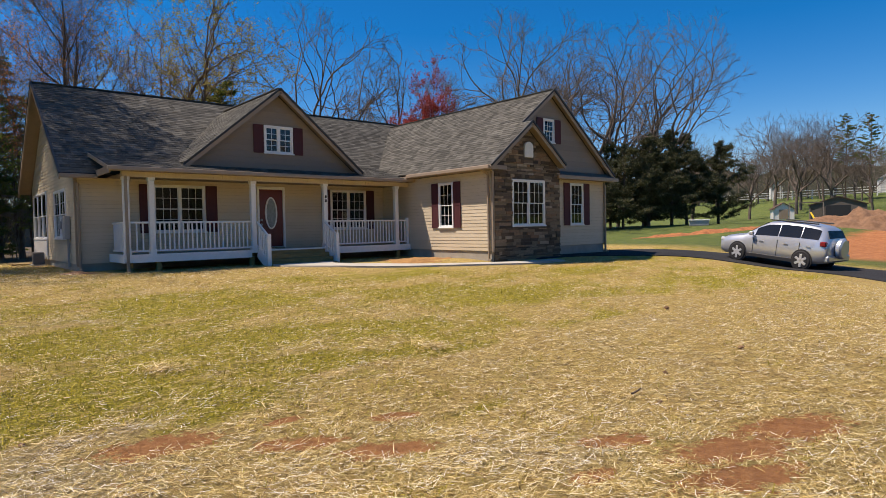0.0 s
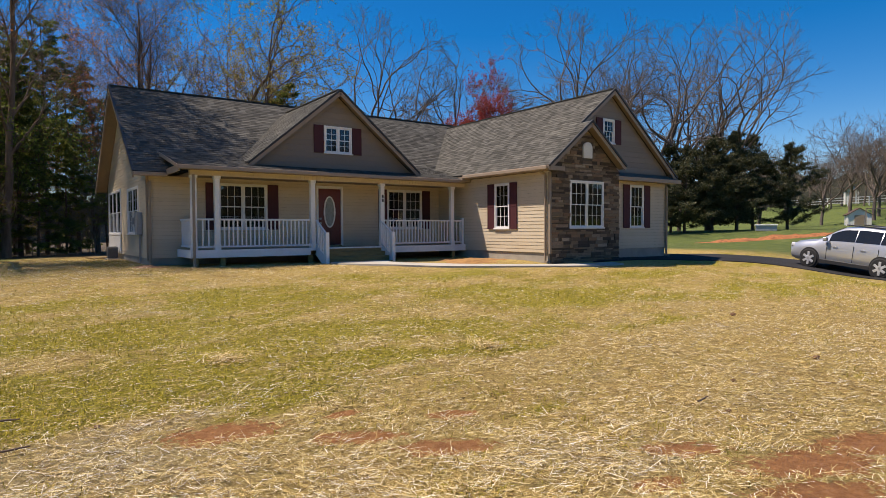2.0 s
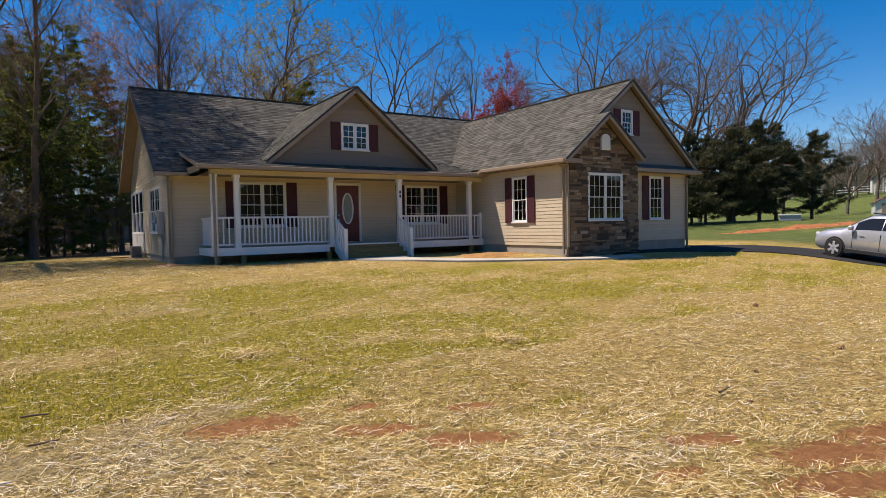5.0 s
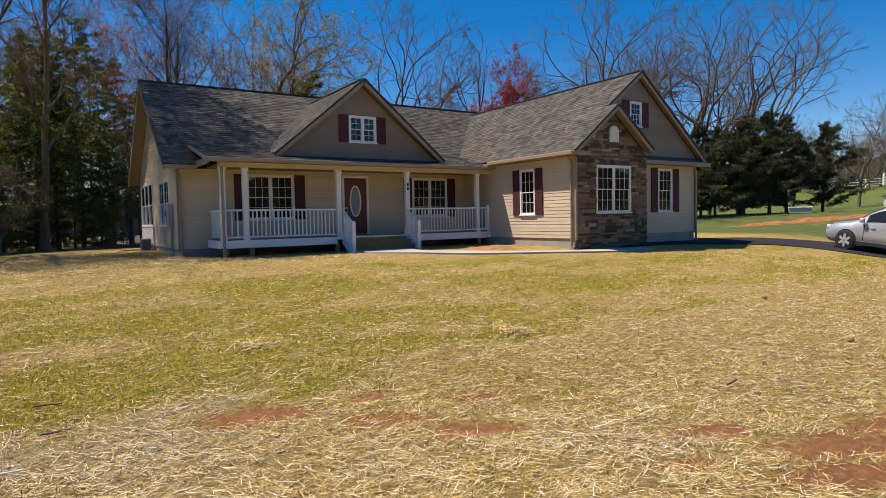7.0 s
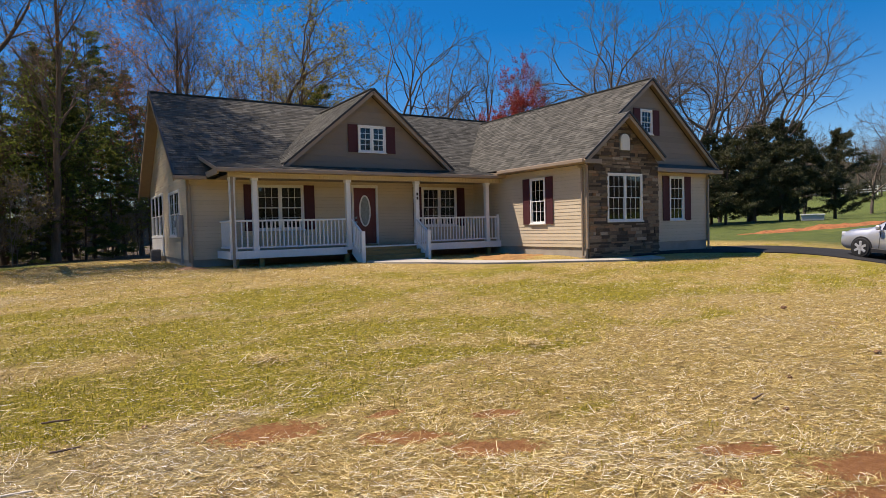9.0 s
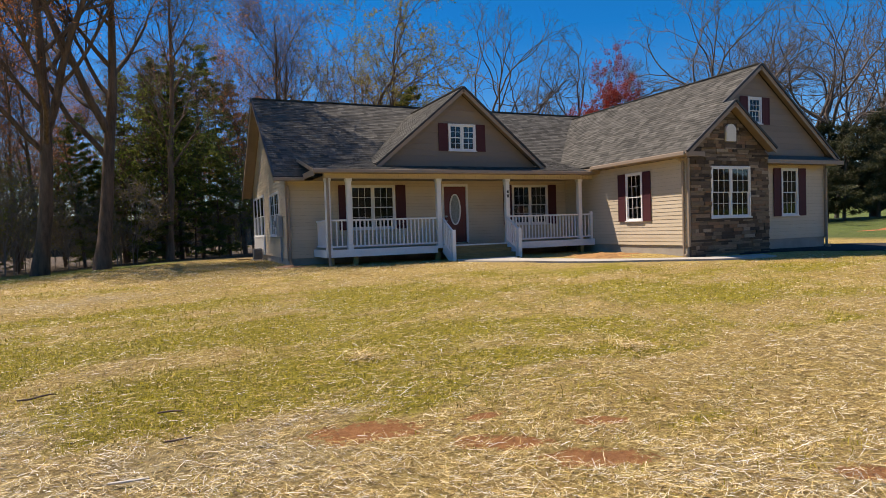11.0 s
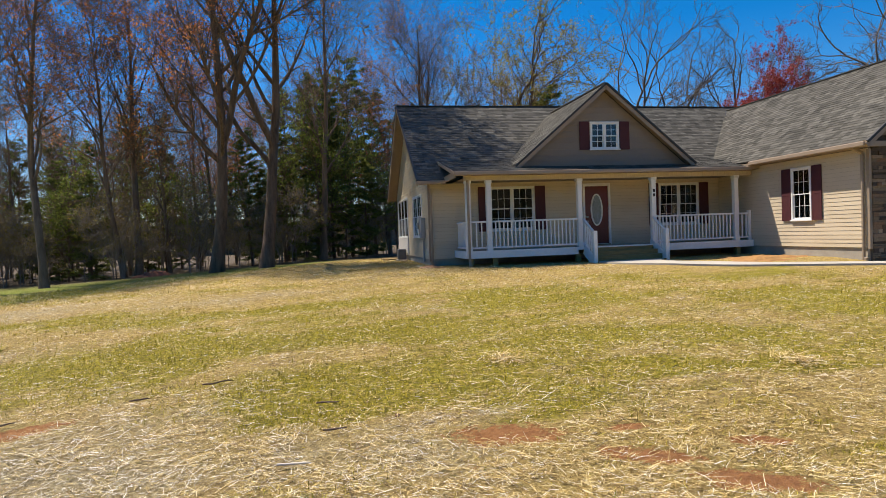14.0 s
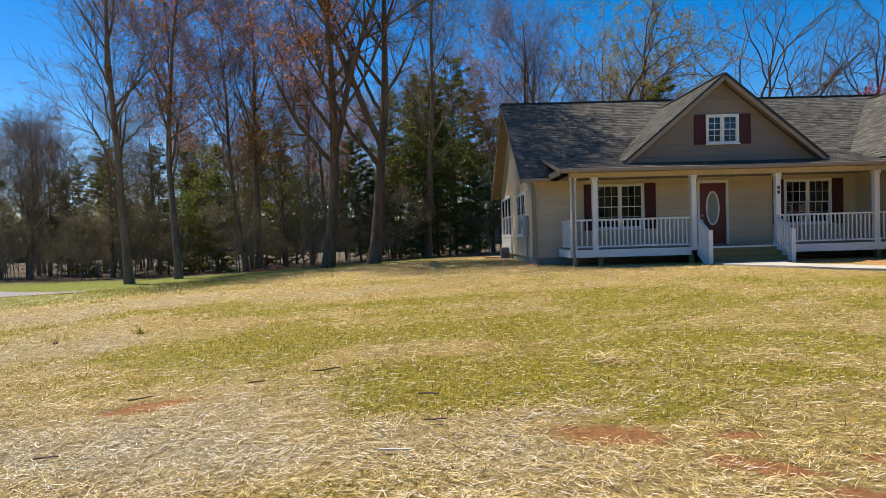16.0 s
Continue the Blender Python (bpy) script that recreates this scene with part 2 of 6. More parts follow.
BLOCK = plain("parged_block", (0.36, 0.325, 0.27), 0.9, vary=0.14, scale=2.0, grain=30, bump=0.3)
TREATED = plain("treated_pine", (0.27, 0.18, 0.065), 0.75, vary=0.2, scale=3.0, grain=40, stretch=(1, 8, 8))
DECK = plain("deck_boards", (0.42, 0.37, 0.30), 0.7, vary=0.1, scale=3.0)
CONCRETE = plain("walk_concrete", (0.46, 0.425, 0.36), 0.85, vary=0.1, scale=1.5, grain=50, bump=0.2)
ASPHALT = plain("asphalt", (0.032, 0.032, 0.033), 0.9, vary=0.2, scale=0.8, grain=120, bump=0.5)
ASPHALT.node_tree.nodes["Principled BSDF"].inputs["Specular IOR Level"].default_value = 0.15
INSIDE = plain("room_paint", (0.20, 0.185, 0.165), 0.8, vary=0.05)
BLIND = plain("window_blind", (0.72, 0.71, 0.68), 0.6, vary=0.03)
METER = plain("meter_grey", (0.33, 0.34, 0.35), 0.45, vary=0.05)
BARK_MID = bark_mat("bark_mid", (0.10, 0.068, 0.047), (0.27, 0.19, 0.135))
BARK = bark_mat("bark_grey_brown", (0.065, 0.041, 0.027), (0.20, 0.133, 0.088))
BARK_PALE = bark_mat("bark_pale", (0.075, 0.056, 0.044), (0.21, 0.165, 0.135))
NEEDLES = leaf_mat("needles", [(0.0, (0.045, 0.068, 0.018)), (0.6, (0.11, 0.14, 0.03)), (1.0, (0.25, 0.26, 0.055))], 0.6)
CEDAR = leaf_mat("cedar_needles", [(0.0, (0.03, 0.042, 0.018)), (0.6, (0.075, 0.082, 0.03)), (1.0, (0.15, 0.13, 0.055))], 0.3)
FRESH = leaf_mat("fresh_leaves", [(0.0, (0.10, 0.15, 0.02)), (0.6, (0.19, 0.24, 0.03)), (1.0, (0.32, 0.35, 0.06))], 0.45)
RUST = leaf_mat("rust_buds", [(0.0, (0.30, 0.10, 0.03)), (0.6, (0.55, 0.19, 0.06)), (1.0, (0.68, 0.30, 0.10))], 0.65)
OLIVE = leaf_mat("olive_buds", [(0.0, (0.15, 0.12, 0.03)), (0.6, (0.26, 0.205, 0.05)), (1.0, (0.38, 0.31, 0.085))], 0.6)
SCARLET = leaf_mat("scarlet_buds", [(0.0, (0.20, 0.018, 0.012)), (0.6, (0.36, 0.035, 0.02)), (1.0, (0.48, 0.075, 0.04))], 0.4)
STRAW = leaf_mat("straw", [(0.0, (0.10, 0.052, 0.014)), (0.25, (0.33, 0.20, 0.048)), (0.55, (0.68, 0.49, 0.16)), (0.82, (0.86, 0.71, 0.36)), (1.0, (0.96, 0.92, 0.78))], 0.1)
BLADES = leaf_mat("grass_blades", [(0.0, (0.14, 0.128, 0.004)), (0.6, (0.37, 0.315, 0.007)), (1.0, (0.70, 0.56, 0.05))], 0.3)

# ---- mesh helpers ----


def part(name, bm, material, parent=None, label="", kind=""):
    """Links a bmesh as one mesh object under a thing or a part."""
    me = bpy.data.meshes.new(name)
    bm.to_mesh(me)
    bm.free()
    me.materials.append(material)
    ob = new(name, me)
    if parent is not None:
        ob.parent = parent
    return tagged(ob, label, kind=kind)


def mesh_part(name, verts, faces, material, parent=None, label="", kind="", smooth=False):
    """The same from arrays of vertices and faces."""
    me = bpy.data.meshes.new(name)
    me.from_pydata(verts, [], faces)
    me.materials.append(material)
    if smooth:
        me.polygons.foreach_set("use_smooth", [True] * len(me.polygons))
    ob = new(name, me)
    if parent is not None:
        ob.parent = parent
    return tagged(ob, label, kind=kind)


def quads_mesh(name, v, size, material, parent=None, label="", kind="", smooth=False):
    """A mesh from a float array of corners, size corners to a face."""
    n = len(v) // size
    me = bpy.data.meshes.new(name)
    me.vertices.add(n * size)
    me.vertices.foreach_set("co", np.asarray(v, np.float32).ravel())
    me.loops.add(n * size)
    me.loops.foreach_set("vertex_index", np.arange(n * size, dtype=np.int32))
    me.polygons.add(n)
    me.polygons.foreach_set("loop_start", np.arange(0, n * size, size, dtype=np.int32))
    me.update(calc_edges=True)
    me.materials.append(material)
    ob = new(name, me)
    if parent is not None:
        ob.parent = parent
    return tagged(ob, label, kind=kind)


def thing(name, label, category, group="", at=None):
    ob = new(name)
    ob.empty_display_size = 0.2
    if at is not None:
        ob.matrix_basis = at
    return tagged(ob, label, category, group or ("trees round the lot" if category == "tree" else ""))


def box(bm, x0, x1, y0, y1, z0, z1, m=None, bevel=0.0):
    vs = [bm.verts.new(p) for p in ((x0, y0, z0), (x1, y0, z0), (x1, y1, z0), (x0, y1, z0), (x0, y0, z1), (x1, y0, z1), (x1, y1, z1), (x0, y1, z1))]
    fs = [bm.faces.new([vs[i] for i in f]) for f in ((3, 2, 1, 0), (4, 5, 6, 7), (0, 1, 5, 4), (1, 2, 6, 5), (2, 3, 7, 6), (3, 0, 4, 7))]
    if m is not None:
        for v in vs:
            v.co = m @ v.co
    if bevel:
        es = list({e for f in fs for e in f.edges})
        bmesh.ops.bevel(bm, geom=es, offset=bevel, segments=1, affect="EDGES")


def boxes(*spans, m=None, bevel=0.0):
    bm = bmesh.new()
    for s in spans:
        box(bm, *s, m=m, bevel=bevel)
    return bm


def prism(poly, a, b, m=None):
    """A polygon of (u, z) pairs pushed from y = a to y = b."""
    bm = bmesh.new()
    lo = [bm.verts.new((u, a, z)) for u, z in poly]
    hi = [bm.verts.new((u, b, z)) for u, z in poly]
    bm.faces.new(lo)
    bm.faces.new(hi[::-1])
    n = len(poly)
    for i in range(n):
        bm.faces.new((lo[i], hi[i], hi[(i + 1) % n], lo[(i + 1) % n]))
    bmesh.ops.recalc_face_normals(bm, faces=bm.faces)
    if m is not None:
        bmesh.ops.transform(bm, matrix=m, verts=bm.verts)
    return bm


def tube(points, radii, sides=6):
    """Vertices and faces of a tapering tube."""
    pts = np.asarray(points, float)
    rad = np.asarray(radii, float)
    d = np.gradient(pts, axis=0)
    d /= np.linalg.norm(d, axis=1)[:, None] + 1e-9
    ref = np.array((0.31, 0.27, 0.91)) if abs(d[0][2]) < 0.8 else np.array((1.0, 0.13, 0.0))
    u = np.cross(d, ref)
    u /= np.linalg.norm(u, axis=1)[:, None] + 1e-9
    w = np.cross(d, u)
    a = np.linspace(0, 2 * math.pi, sides, endpoint=False)
    ring = pts[:, None] + rad[:, None, None] * (np.cos(a)[None, :, None] * u[:, None] + np.sin(a)[None, :, None] * w[:, None])
    n = len(pts)
    faces = [(i * sides + j, i * sides + (j + 1) % sides, (i + 1) * sides + (j + 1) % sides, (i + 1) * sides + j) for i in range(n - 1) for j in range(sides)]
    return ring.reshape(-1, 3), faces


def tubes_part(name, lines, sides, material, parent=None, label=""):
    vs, fs, k = [], [], 0
    for pts, rad in lines:
        v, f = tube(pts, rad, sides)
        vs.append(v)
        fs += [tuple(i + k for i in q) for q in f]
        k += len(v)
    return mesh_part(name, np.concatenate(vs).tolist(), fs, material, parent, label, smooth=True)


# ---- ground ----


def smooth(t):
    t = np.clip(t, 0.0, 1.0)
    return t * t * (3 - 2 * t)


def height(x, y):
    """Height of the ground in metres."""
    x, y = np.asarray(x, float), np.asarray(y, float)
    z = 0.14 - 0.052 * np.clip(-5.0 - y, 0, 11)
    z = z - 0.02 * np.clip(x - 6, 0, 15) * smooth((-6 - y) / 6)
    z = z + 0.9 * smooth((x - 30) / 20) + 4.6 * smooth((x - 60) / 60) - 0.65 * smooth((-1 - x) / 18)
    z = z - 0.012 * np.clip(y - 9, 0, 80)
    z = z + 0.03 * np.sin(x * 0.9 + y * 0.37) * np.sin(y * 0.8 - x * 0.23) * smooth((-4 - y) / 4)
    return z


def wave(x, y, k, seed):
    """A smooth random field from a few sine waves, about -1 to 1."""
    g = np.random.default_rng(seed)
    z = np.zeros(np.shape(x))
    for _ in range(9):
        a, f, p = g.uniform(0, 6.283), k * g.uniform(0.5, 1.8), g.uniform(0, 6.283)
        z = z + np.sin((x * math.cos(a) + y * math.sin(a)) * f + p)
    return z / 3.6


# Patches of young grass, and of bleached straw: x, y, half width, half depth, strength.
GREEN = ((-2.4, -13.2, 1.7, 0.9, 0.55), (-1.3, -14.6, 0.5, 0.35, 0.5), (-3.4, -13.8, 1.0, 0.6, 0.45), (1.5, -14.0, 0.8, 0.3, 0.7), (0.2, -13.6, 1.0, 0.35, 0.6),
         (-0.7, -9.0, 0.9, 0.5, 0.55), (4.8, -11.6, 1.6, 0.6, 0.5), (-4.0, -8.2, 1.9, 0.45, 0.6), (11.7, -13.0, 2.2, 0.5, 0.4), (5.2, -13.9, 1.3, 0.3, 0.45),
         (-6.9, -11.3, 1.1, 0.45, 0.7), (-5.8, -11.4, 1.0, 0.8, 0.45), (-3.0, -11.1, 1.6, 0.7, 0.45), (0.7, -12.2, 1.6, 0.5, 0.45), (7.5, -11.0, 1.8, 0.5, 0.35),
         (-12.5, 1.0, 4.0, 2.5, 0.6), (-9.0, -7.2, 2.0, 0.5, 0.35))
PALE = ((-5.6, -6.3, 1.7, 0.5, 0.8), (-11.5, -6.4, 2.5, 1.4, 0.8), (-9.5, -10.2, 1.6, 1.5, 0.8), (-9.7, -5.0, 2.0, 0.7, 0.6), (-6.5, -14.6, 1.8, 1.0, 0.9),
        (-4.9, -14.9, 1.2, 0.6, 0.75), (-4.2, -13.7, 0.8, 0.35, 0.5), (-1.9, -14.6, 0.9, 0.2, 0.8), (-1.7, -9.3, 0.9, 0.4, 0.4), (-2.9, -15.3, 0.7, 0.5, 0.55), (-0.2, -16.9, 0.8, 0.4, 0.4))


def blobs(x, y, spots):
    c = np.zeros(np.shape(x))
    wx, wy = x + 0.35 * wave(x, y, 2.3, 21), y + 0.22 * wave(x, y, 2.9, 22)
    for px, py, a, b, k in spots:
        c = c + k * np.exp(-((wx - px) / a) ** 2 - ((wy - py) / b) ** 2)
    return c


def bleached(x, y):
    """How far sun and rain have bleached the straw, 0 to 1."""
    return np.clip(0.9 * blobs(x, y, PALE) + 0.14 * wave(x, y * 1.6, 2.2, 31) + 0.12 * wave(x, y, 6.0, 32), 0.0, 1.0)


def cover(x, y):
    """How much the young grass has closed over the straw, 0 to 1."""
    off = y + 10.4 + 0.10 * (x + 3)
    belt = np.exp(-(off / np.where(off > 0, 5.5, 3.2)) ** 2)
    c = 0.42 * belt + 1.3 * blobs(x, y, GREEN) - 0.45 * blobs(x, y, PALE) + 0.17 * wave(x, y * 2.0, 4.5, 9) + 0.16 * wave(x, y * 1.8, 0.8, 5) + 0.20 * wave(x, y * 1.8, 1.9, 6)
    c = c - 0.30 * smooth((x - 1) / 6) * smooth((-12 - y) / 3)
    return np.clip(c, 0.0, 1.0)


def ground_z(x, y):
    return float(height(x, y))


def axis_steps():
    """Grid lines: close together round the lawn, far apart towards the horizon."""
    near = np.arange(-30, 40.01, 0.25)
    far = 40 + np.cumsum(np.geomspace(1.0, 300, 26))
    return np.concatenate((-far[::-1] + 10, near, far))


gx = axis_steps()
gy = axis_steps() - 5
GX, GY = np.meshgrid(gx, gy, indexing="ij")
gv = np.stack((GX, GY, height(GX, GY)), -1).reshape(-1, 3)
ny = len(gy)
gf = [(i * ny + j, (i + 1) * ny + j, (i + 1) * ny + j + 1, i * ny + j + 1) for i in range(len(gx) - 1) for j in range(ny - 1)]
ground = mesh_part("ground", gv.tolist(), gf, LAWN, None, "lawn of new grass under scattered straw with bare red clay", "structure", True)
tagged(ground, category="lawn")
grown = ground.data.attributes.new("grass_cover", "FLOAT", "POINT")
grown.data.foreach_set("value", cover(gv[:, 0], gv[:, 1]).astype(np.float32))
faded = ground.data.attributes.new("bleached", "FLOAT", "POINT")
faded.data.foreach_set("value", bleached(gv[:, 0], gv[:, 1]).astype(np.float32))


def ribbon(name, left, right, material, label, category, lift=0.04, steps=10, kind="structure"):
    """A strip of paving between two edges, laid on the ground with a thickness."""
    def fine(side):
        out = []
        p = [np.array(q, float) for q in side]
        p = [2 * p[0] - p[1]] + p + [2 * p[-1] - p[-2]]
        for i in range(1, len(p) - 2):
            for s in range(steps):
                t = s / steps
                out.append(0.5 * (2 * p[i] + (p[i + 1] - p[i - 1]) * t + (2 * p[i - 1] - 5 * p[i] + 4 * p[i + 1] - p[i + 2]) * t * t + (3 * p[i] - p[i - 1] - 3 * p[i + 1] + p[i + 2]) * t ** 3))
        return out + [p[-2]]
    a, b = fine(left), fine(right)
    cols = 7
    vs, fs = [], []
    for p, q in zip(a, b):
        row = [p + (q - p) * c / (cols - 1) for c in range(cols)]
        vs.append((row[0][0], row[0][1], ground_z(*row[0]) - 0.15))
        for r in row:
            vs.append((r[0], r[1], ground_z(*r) + lift))
        vs.append((row[-1][0], row[-1][1], ground_z(*row[-1]) - 0.15))
    w = cols + 2
    for i in range(len(a) - 1):
        for c in range(w - 1):
            fs.append((i * w + c, i * w + c + 1, (i + 1) * w + c + 1, (i + 1) * w + c))
    bm = bmesh.new()
    bv = [bm.verts.new(v) for v in vs]
    for f in fs:
        bm.faces.new([bv[i] for i in f])
    bmesh.ops.recalc_face_normals(bm, faces=bm.faces)
    ob = part(name, bm, material, None, label, kind)
    return tagged(ob, category=category)


# the thin west tail's black also stands in for the wing's shadow strip
ribbon("driveway", [(12.6, -6.35), (16.2, -6.9), (19.2, -8.7), (19.8, -11.2), (18.7, -14.0), (16.6, -17.5), (13.5, -22), (10, -30)],
       [(12.8, -6.25), (17.6, -5.2), (21.9, -6.9), (23.4, -10.5), (22.2, -14.2), (20.0, -18.5), (17, -24), (14, -32)], ASPHALT, "black asphalt driveway running past the house", "driveway", 0.03)
ribbon("road", [(-30, -3.5), (-22, -0.6), (-17.2, 1.2), (-15.4, 1.3)], [(-34, 6), (-24, 5.0), (-18.5, 3.0), (-15.6, 1.7)], plain("worn_asphalt", (0.22, 0.21, 0.21), 0.9, grain=90), "grey asphalt turning place at the wood's edge", "road", 0.02)
walkway = ribbon("pavement", [(4.75, -2.55), (4.85, -3.6), (5.9, -5.2), (8.0, -6.5), (10.4, -7.05), (13.0, -7.3)],
                 [(6.95, -2.55), (6.4, -3.4), (6.8, -4.7), (8.3, -5.95), (10.5, -6.55), (13.0, -6.8)], CONCRETE, "pale concrete front walk curving to the drive", "path", 0.05)

# ---- the house ----
house = thing("house", "beige vinyl-sided ranch house with a front porch and stone gable", "house")
FRONT = Matrix.Identity(4)


def facing_front(y):
    return Matrix.Translation((0, y, 0))


def facing_west(x):
    """Local x runs towards the front of the plot, local -y out of the wall."""
    return Matrix.Translation((x, 0, 0)) @ Matrix.Rotation(radians(-90), 4, "Z")


def cut(lo, hi, z0, z1, openings):
    """The stretches of a course that are left beside the openings."""
    spans = [(lo, hi)]
    for u0, u1, w0, w1 in openings:
        if w0 < z1 - 1e-4 and w1 > z0 + 1e-4:
            out = []
            for a, b in spans:
                if u1 <= a or u0 >= b:
                    out.append((a, b))
                else:
                    if u0 - a > 0.01:
                        out.append((a, u0))
                    if b - u1 > 0.01:
                        out.append((u1, b))
            spans = out
    return spans


def sided_wall(name, m, z0, z1, profile, openings=(), course=0.115, cover=SIDING, thick=0.14, label=""):
    """A wall with a core and lap siding, course by course; profile gives its ends at a height."""
    core = bmesh.new()
    boards = []
    n = int(math.ceil((z1 - z0) / course - 1e-6))
    for i in range(n):
        a = z0 + i * course
        b = min(a + course, z1)
        cuts = sorted({a, b, *[e for o in openings for e in o[2:4] if a + 1e-4 < e < b - 1e-4]})
        for c, d in zip(cuts, cuts[1:]):
            lo0, hi0 = profile(c)
            lo1, hi1 = profile(d)
            for u, w in cut(lo0, hi0, c, d, openings):
                ua = max(u, lo1) if u == lo0 else u
                wa = min(w, hi1) if w == hi0 else w
                if wa - ua < 0.02:
                    continue
                for out0, out1, bm in ((None, None, core), (0.013 - 0.010 * (c - a) / course, 0.013 - 0.010 * (d - a) / course, None)):
                    if bm is None:
                        bm = bmesh.new()
                        boards.append(bm)
                        ys = (-out0, -0.0015, -out1)
                    else:
                        ys = (0.0, thick, 0.0)
                    # gap under each board shows the dark core as a lap shadow line
                    e = c + (0.003 if bm is not core and c == a else 0.0)
                    q = [(u, ys[0], e), (w, ys[0], e), (w, ys[1], e), (u, ys[1], e), (ua, ys[2], d), (wa, ys[2], d), (wa, ys[1], d), (ua, ys[1], d)]
                    vs = [bm.verts.new(m @ Vector(p)) for p in q]
                    for f in ((3, 2, 1, 0), (4, 5, 6, 7), (0, 1, 5, 4), (1, 2, 6, 5), (2, 3, 7, 6), (3, 0, 4, 7)):
                        bm.faces.new([vs[k] for k in f])
    wall = part(name, core, INSIDE, house, label)
    for bm in boards:
        part("siding_board", bm, cover, wall)
    return wall


def window(m, u0, u1, z0, z1, units=1, grid=(3, 2), blinds=0.0):
    """Double-hung window: casing, sashes with white bars, panes. units beside one another."""
    w = new("window")
    w.parent = house
    tagged(w, "white double-hung window with muntin bars" if units == 1 else "white twin double-hung window with muntin bars")
    c = 0.045
    part("frame", boxes((u0 - 0.02, u1 + 0.02, -0.045, 0.06, z1 - c, z1 + 0.02), (u0 - 0.02, u1 + 0.02, -0.05, 0.06, z0 - 0.02, z0 + c),
                        (u0 - 0.02, u0 + c, -0.045, 0.06, z0 + c, z1 - c), (u1 - c, u1 + 0.02, -0.045, 0.06, z0 + c, z1 - c), m=m, bevel=0.006), WHITE, w)
    part("sill", boxes((u0 - 0.05, u1 + 0.05, -0.075, -0.046, z0 - 0.035, z0 + 0.005), m=m, bevel=0.005), WHITE, w)
    wide = (u1 - u0 - 2 * c) / units
    for k in range(units):
        a = u0 + c + k * wide
        b = a + wide
        if k:
            part("mullion", boxes((a - 0.036, a + 0.036, -0.04, 0.06, z0 + c, z1 - c), m=m, bevel=0.005), WHITE, w)
            a += 0.036
        if k < units - 1:
            b -= 0.036
        mid = (z0 + z1) / 2
        for lo, hi, y in ((z0 + c, mid + 0.02, 0.01), (mid - 0.02, z1 - c, -0.015)):
            s = 0.027
            part("sash", boxes((a, b, y - 0.015, y + 0.02, hi - s, hi), (a, b, y - 0.015, y + 0.02, lo, lo + s),
                               (a, a + s, y - 0.015, y + 0.02, lo + s, hi - s), (b - s, b, y - 0.015, y + 0.02, lo + s, hi - s), m=m), WHITE, w)
            g = part("pane", boxes((a + s, b - s, y - 0.001, y + 0.003, lo + s, hi - s), m=m), GLASS, w)
            g.visible_shadow = False
            for i in range(1, grid[0]):
                x = a + s + (b - a - 2 * s) * i / grid[0]
                part("muntin", boxes((x - 0.006, x + 0.006, y - 0.014, y - 0.004, lo + s, hi - s), m=m), WHITE, w)
            for j in range(1, grid[1]):
                z = lo + s + (hi - lo - 2 * s) * j / grid[1]
                part("muntin", boxes((a + s, b - s, y - 0.0135, y - 0.0045, z - 0.006, z + 0.006), m=m), WHITE, w)
    return w


def shutter(m, u0, u1, z0, z1):
    """Raised-panel shutter beside a window."""
    sh = new("shutter")
    sh.parent = house
    tagged(sh, "dark maroon raised-panel shutter")
    s = 0.05
    mid = (z0 + z1) / 2
    for a in (u0, u1 - s):
        part("stile", boxes((a, a + s, -0.048, -0.026, z0, z1), m=m), MAROON, sh)
    for a, b in ((z0, z0 + s), (z1 - s, z1), (mid - s / 2, mid + s / 2)):
        part("rail", boxes((u0 + s, u1 - s, -0.048, -0.026, a, b), m=m), MAROON, sh)
    for a, b in ((z0 + s, mid - s / 2), (mid + s / 2, z1 - s)):
        bm = boxes((u0 + s, u1 - s, -0.043, -0.026, a, b), m=m)
        face = max(bm.faces, key=lambda f: -(m.inverted() @ f.calc_center_median()).y)
        bmesh.ops.inset_region(bm, faces=[face], thickness=0.03, depth=-0.008)
        part("panel", bm, MAROON, sh)


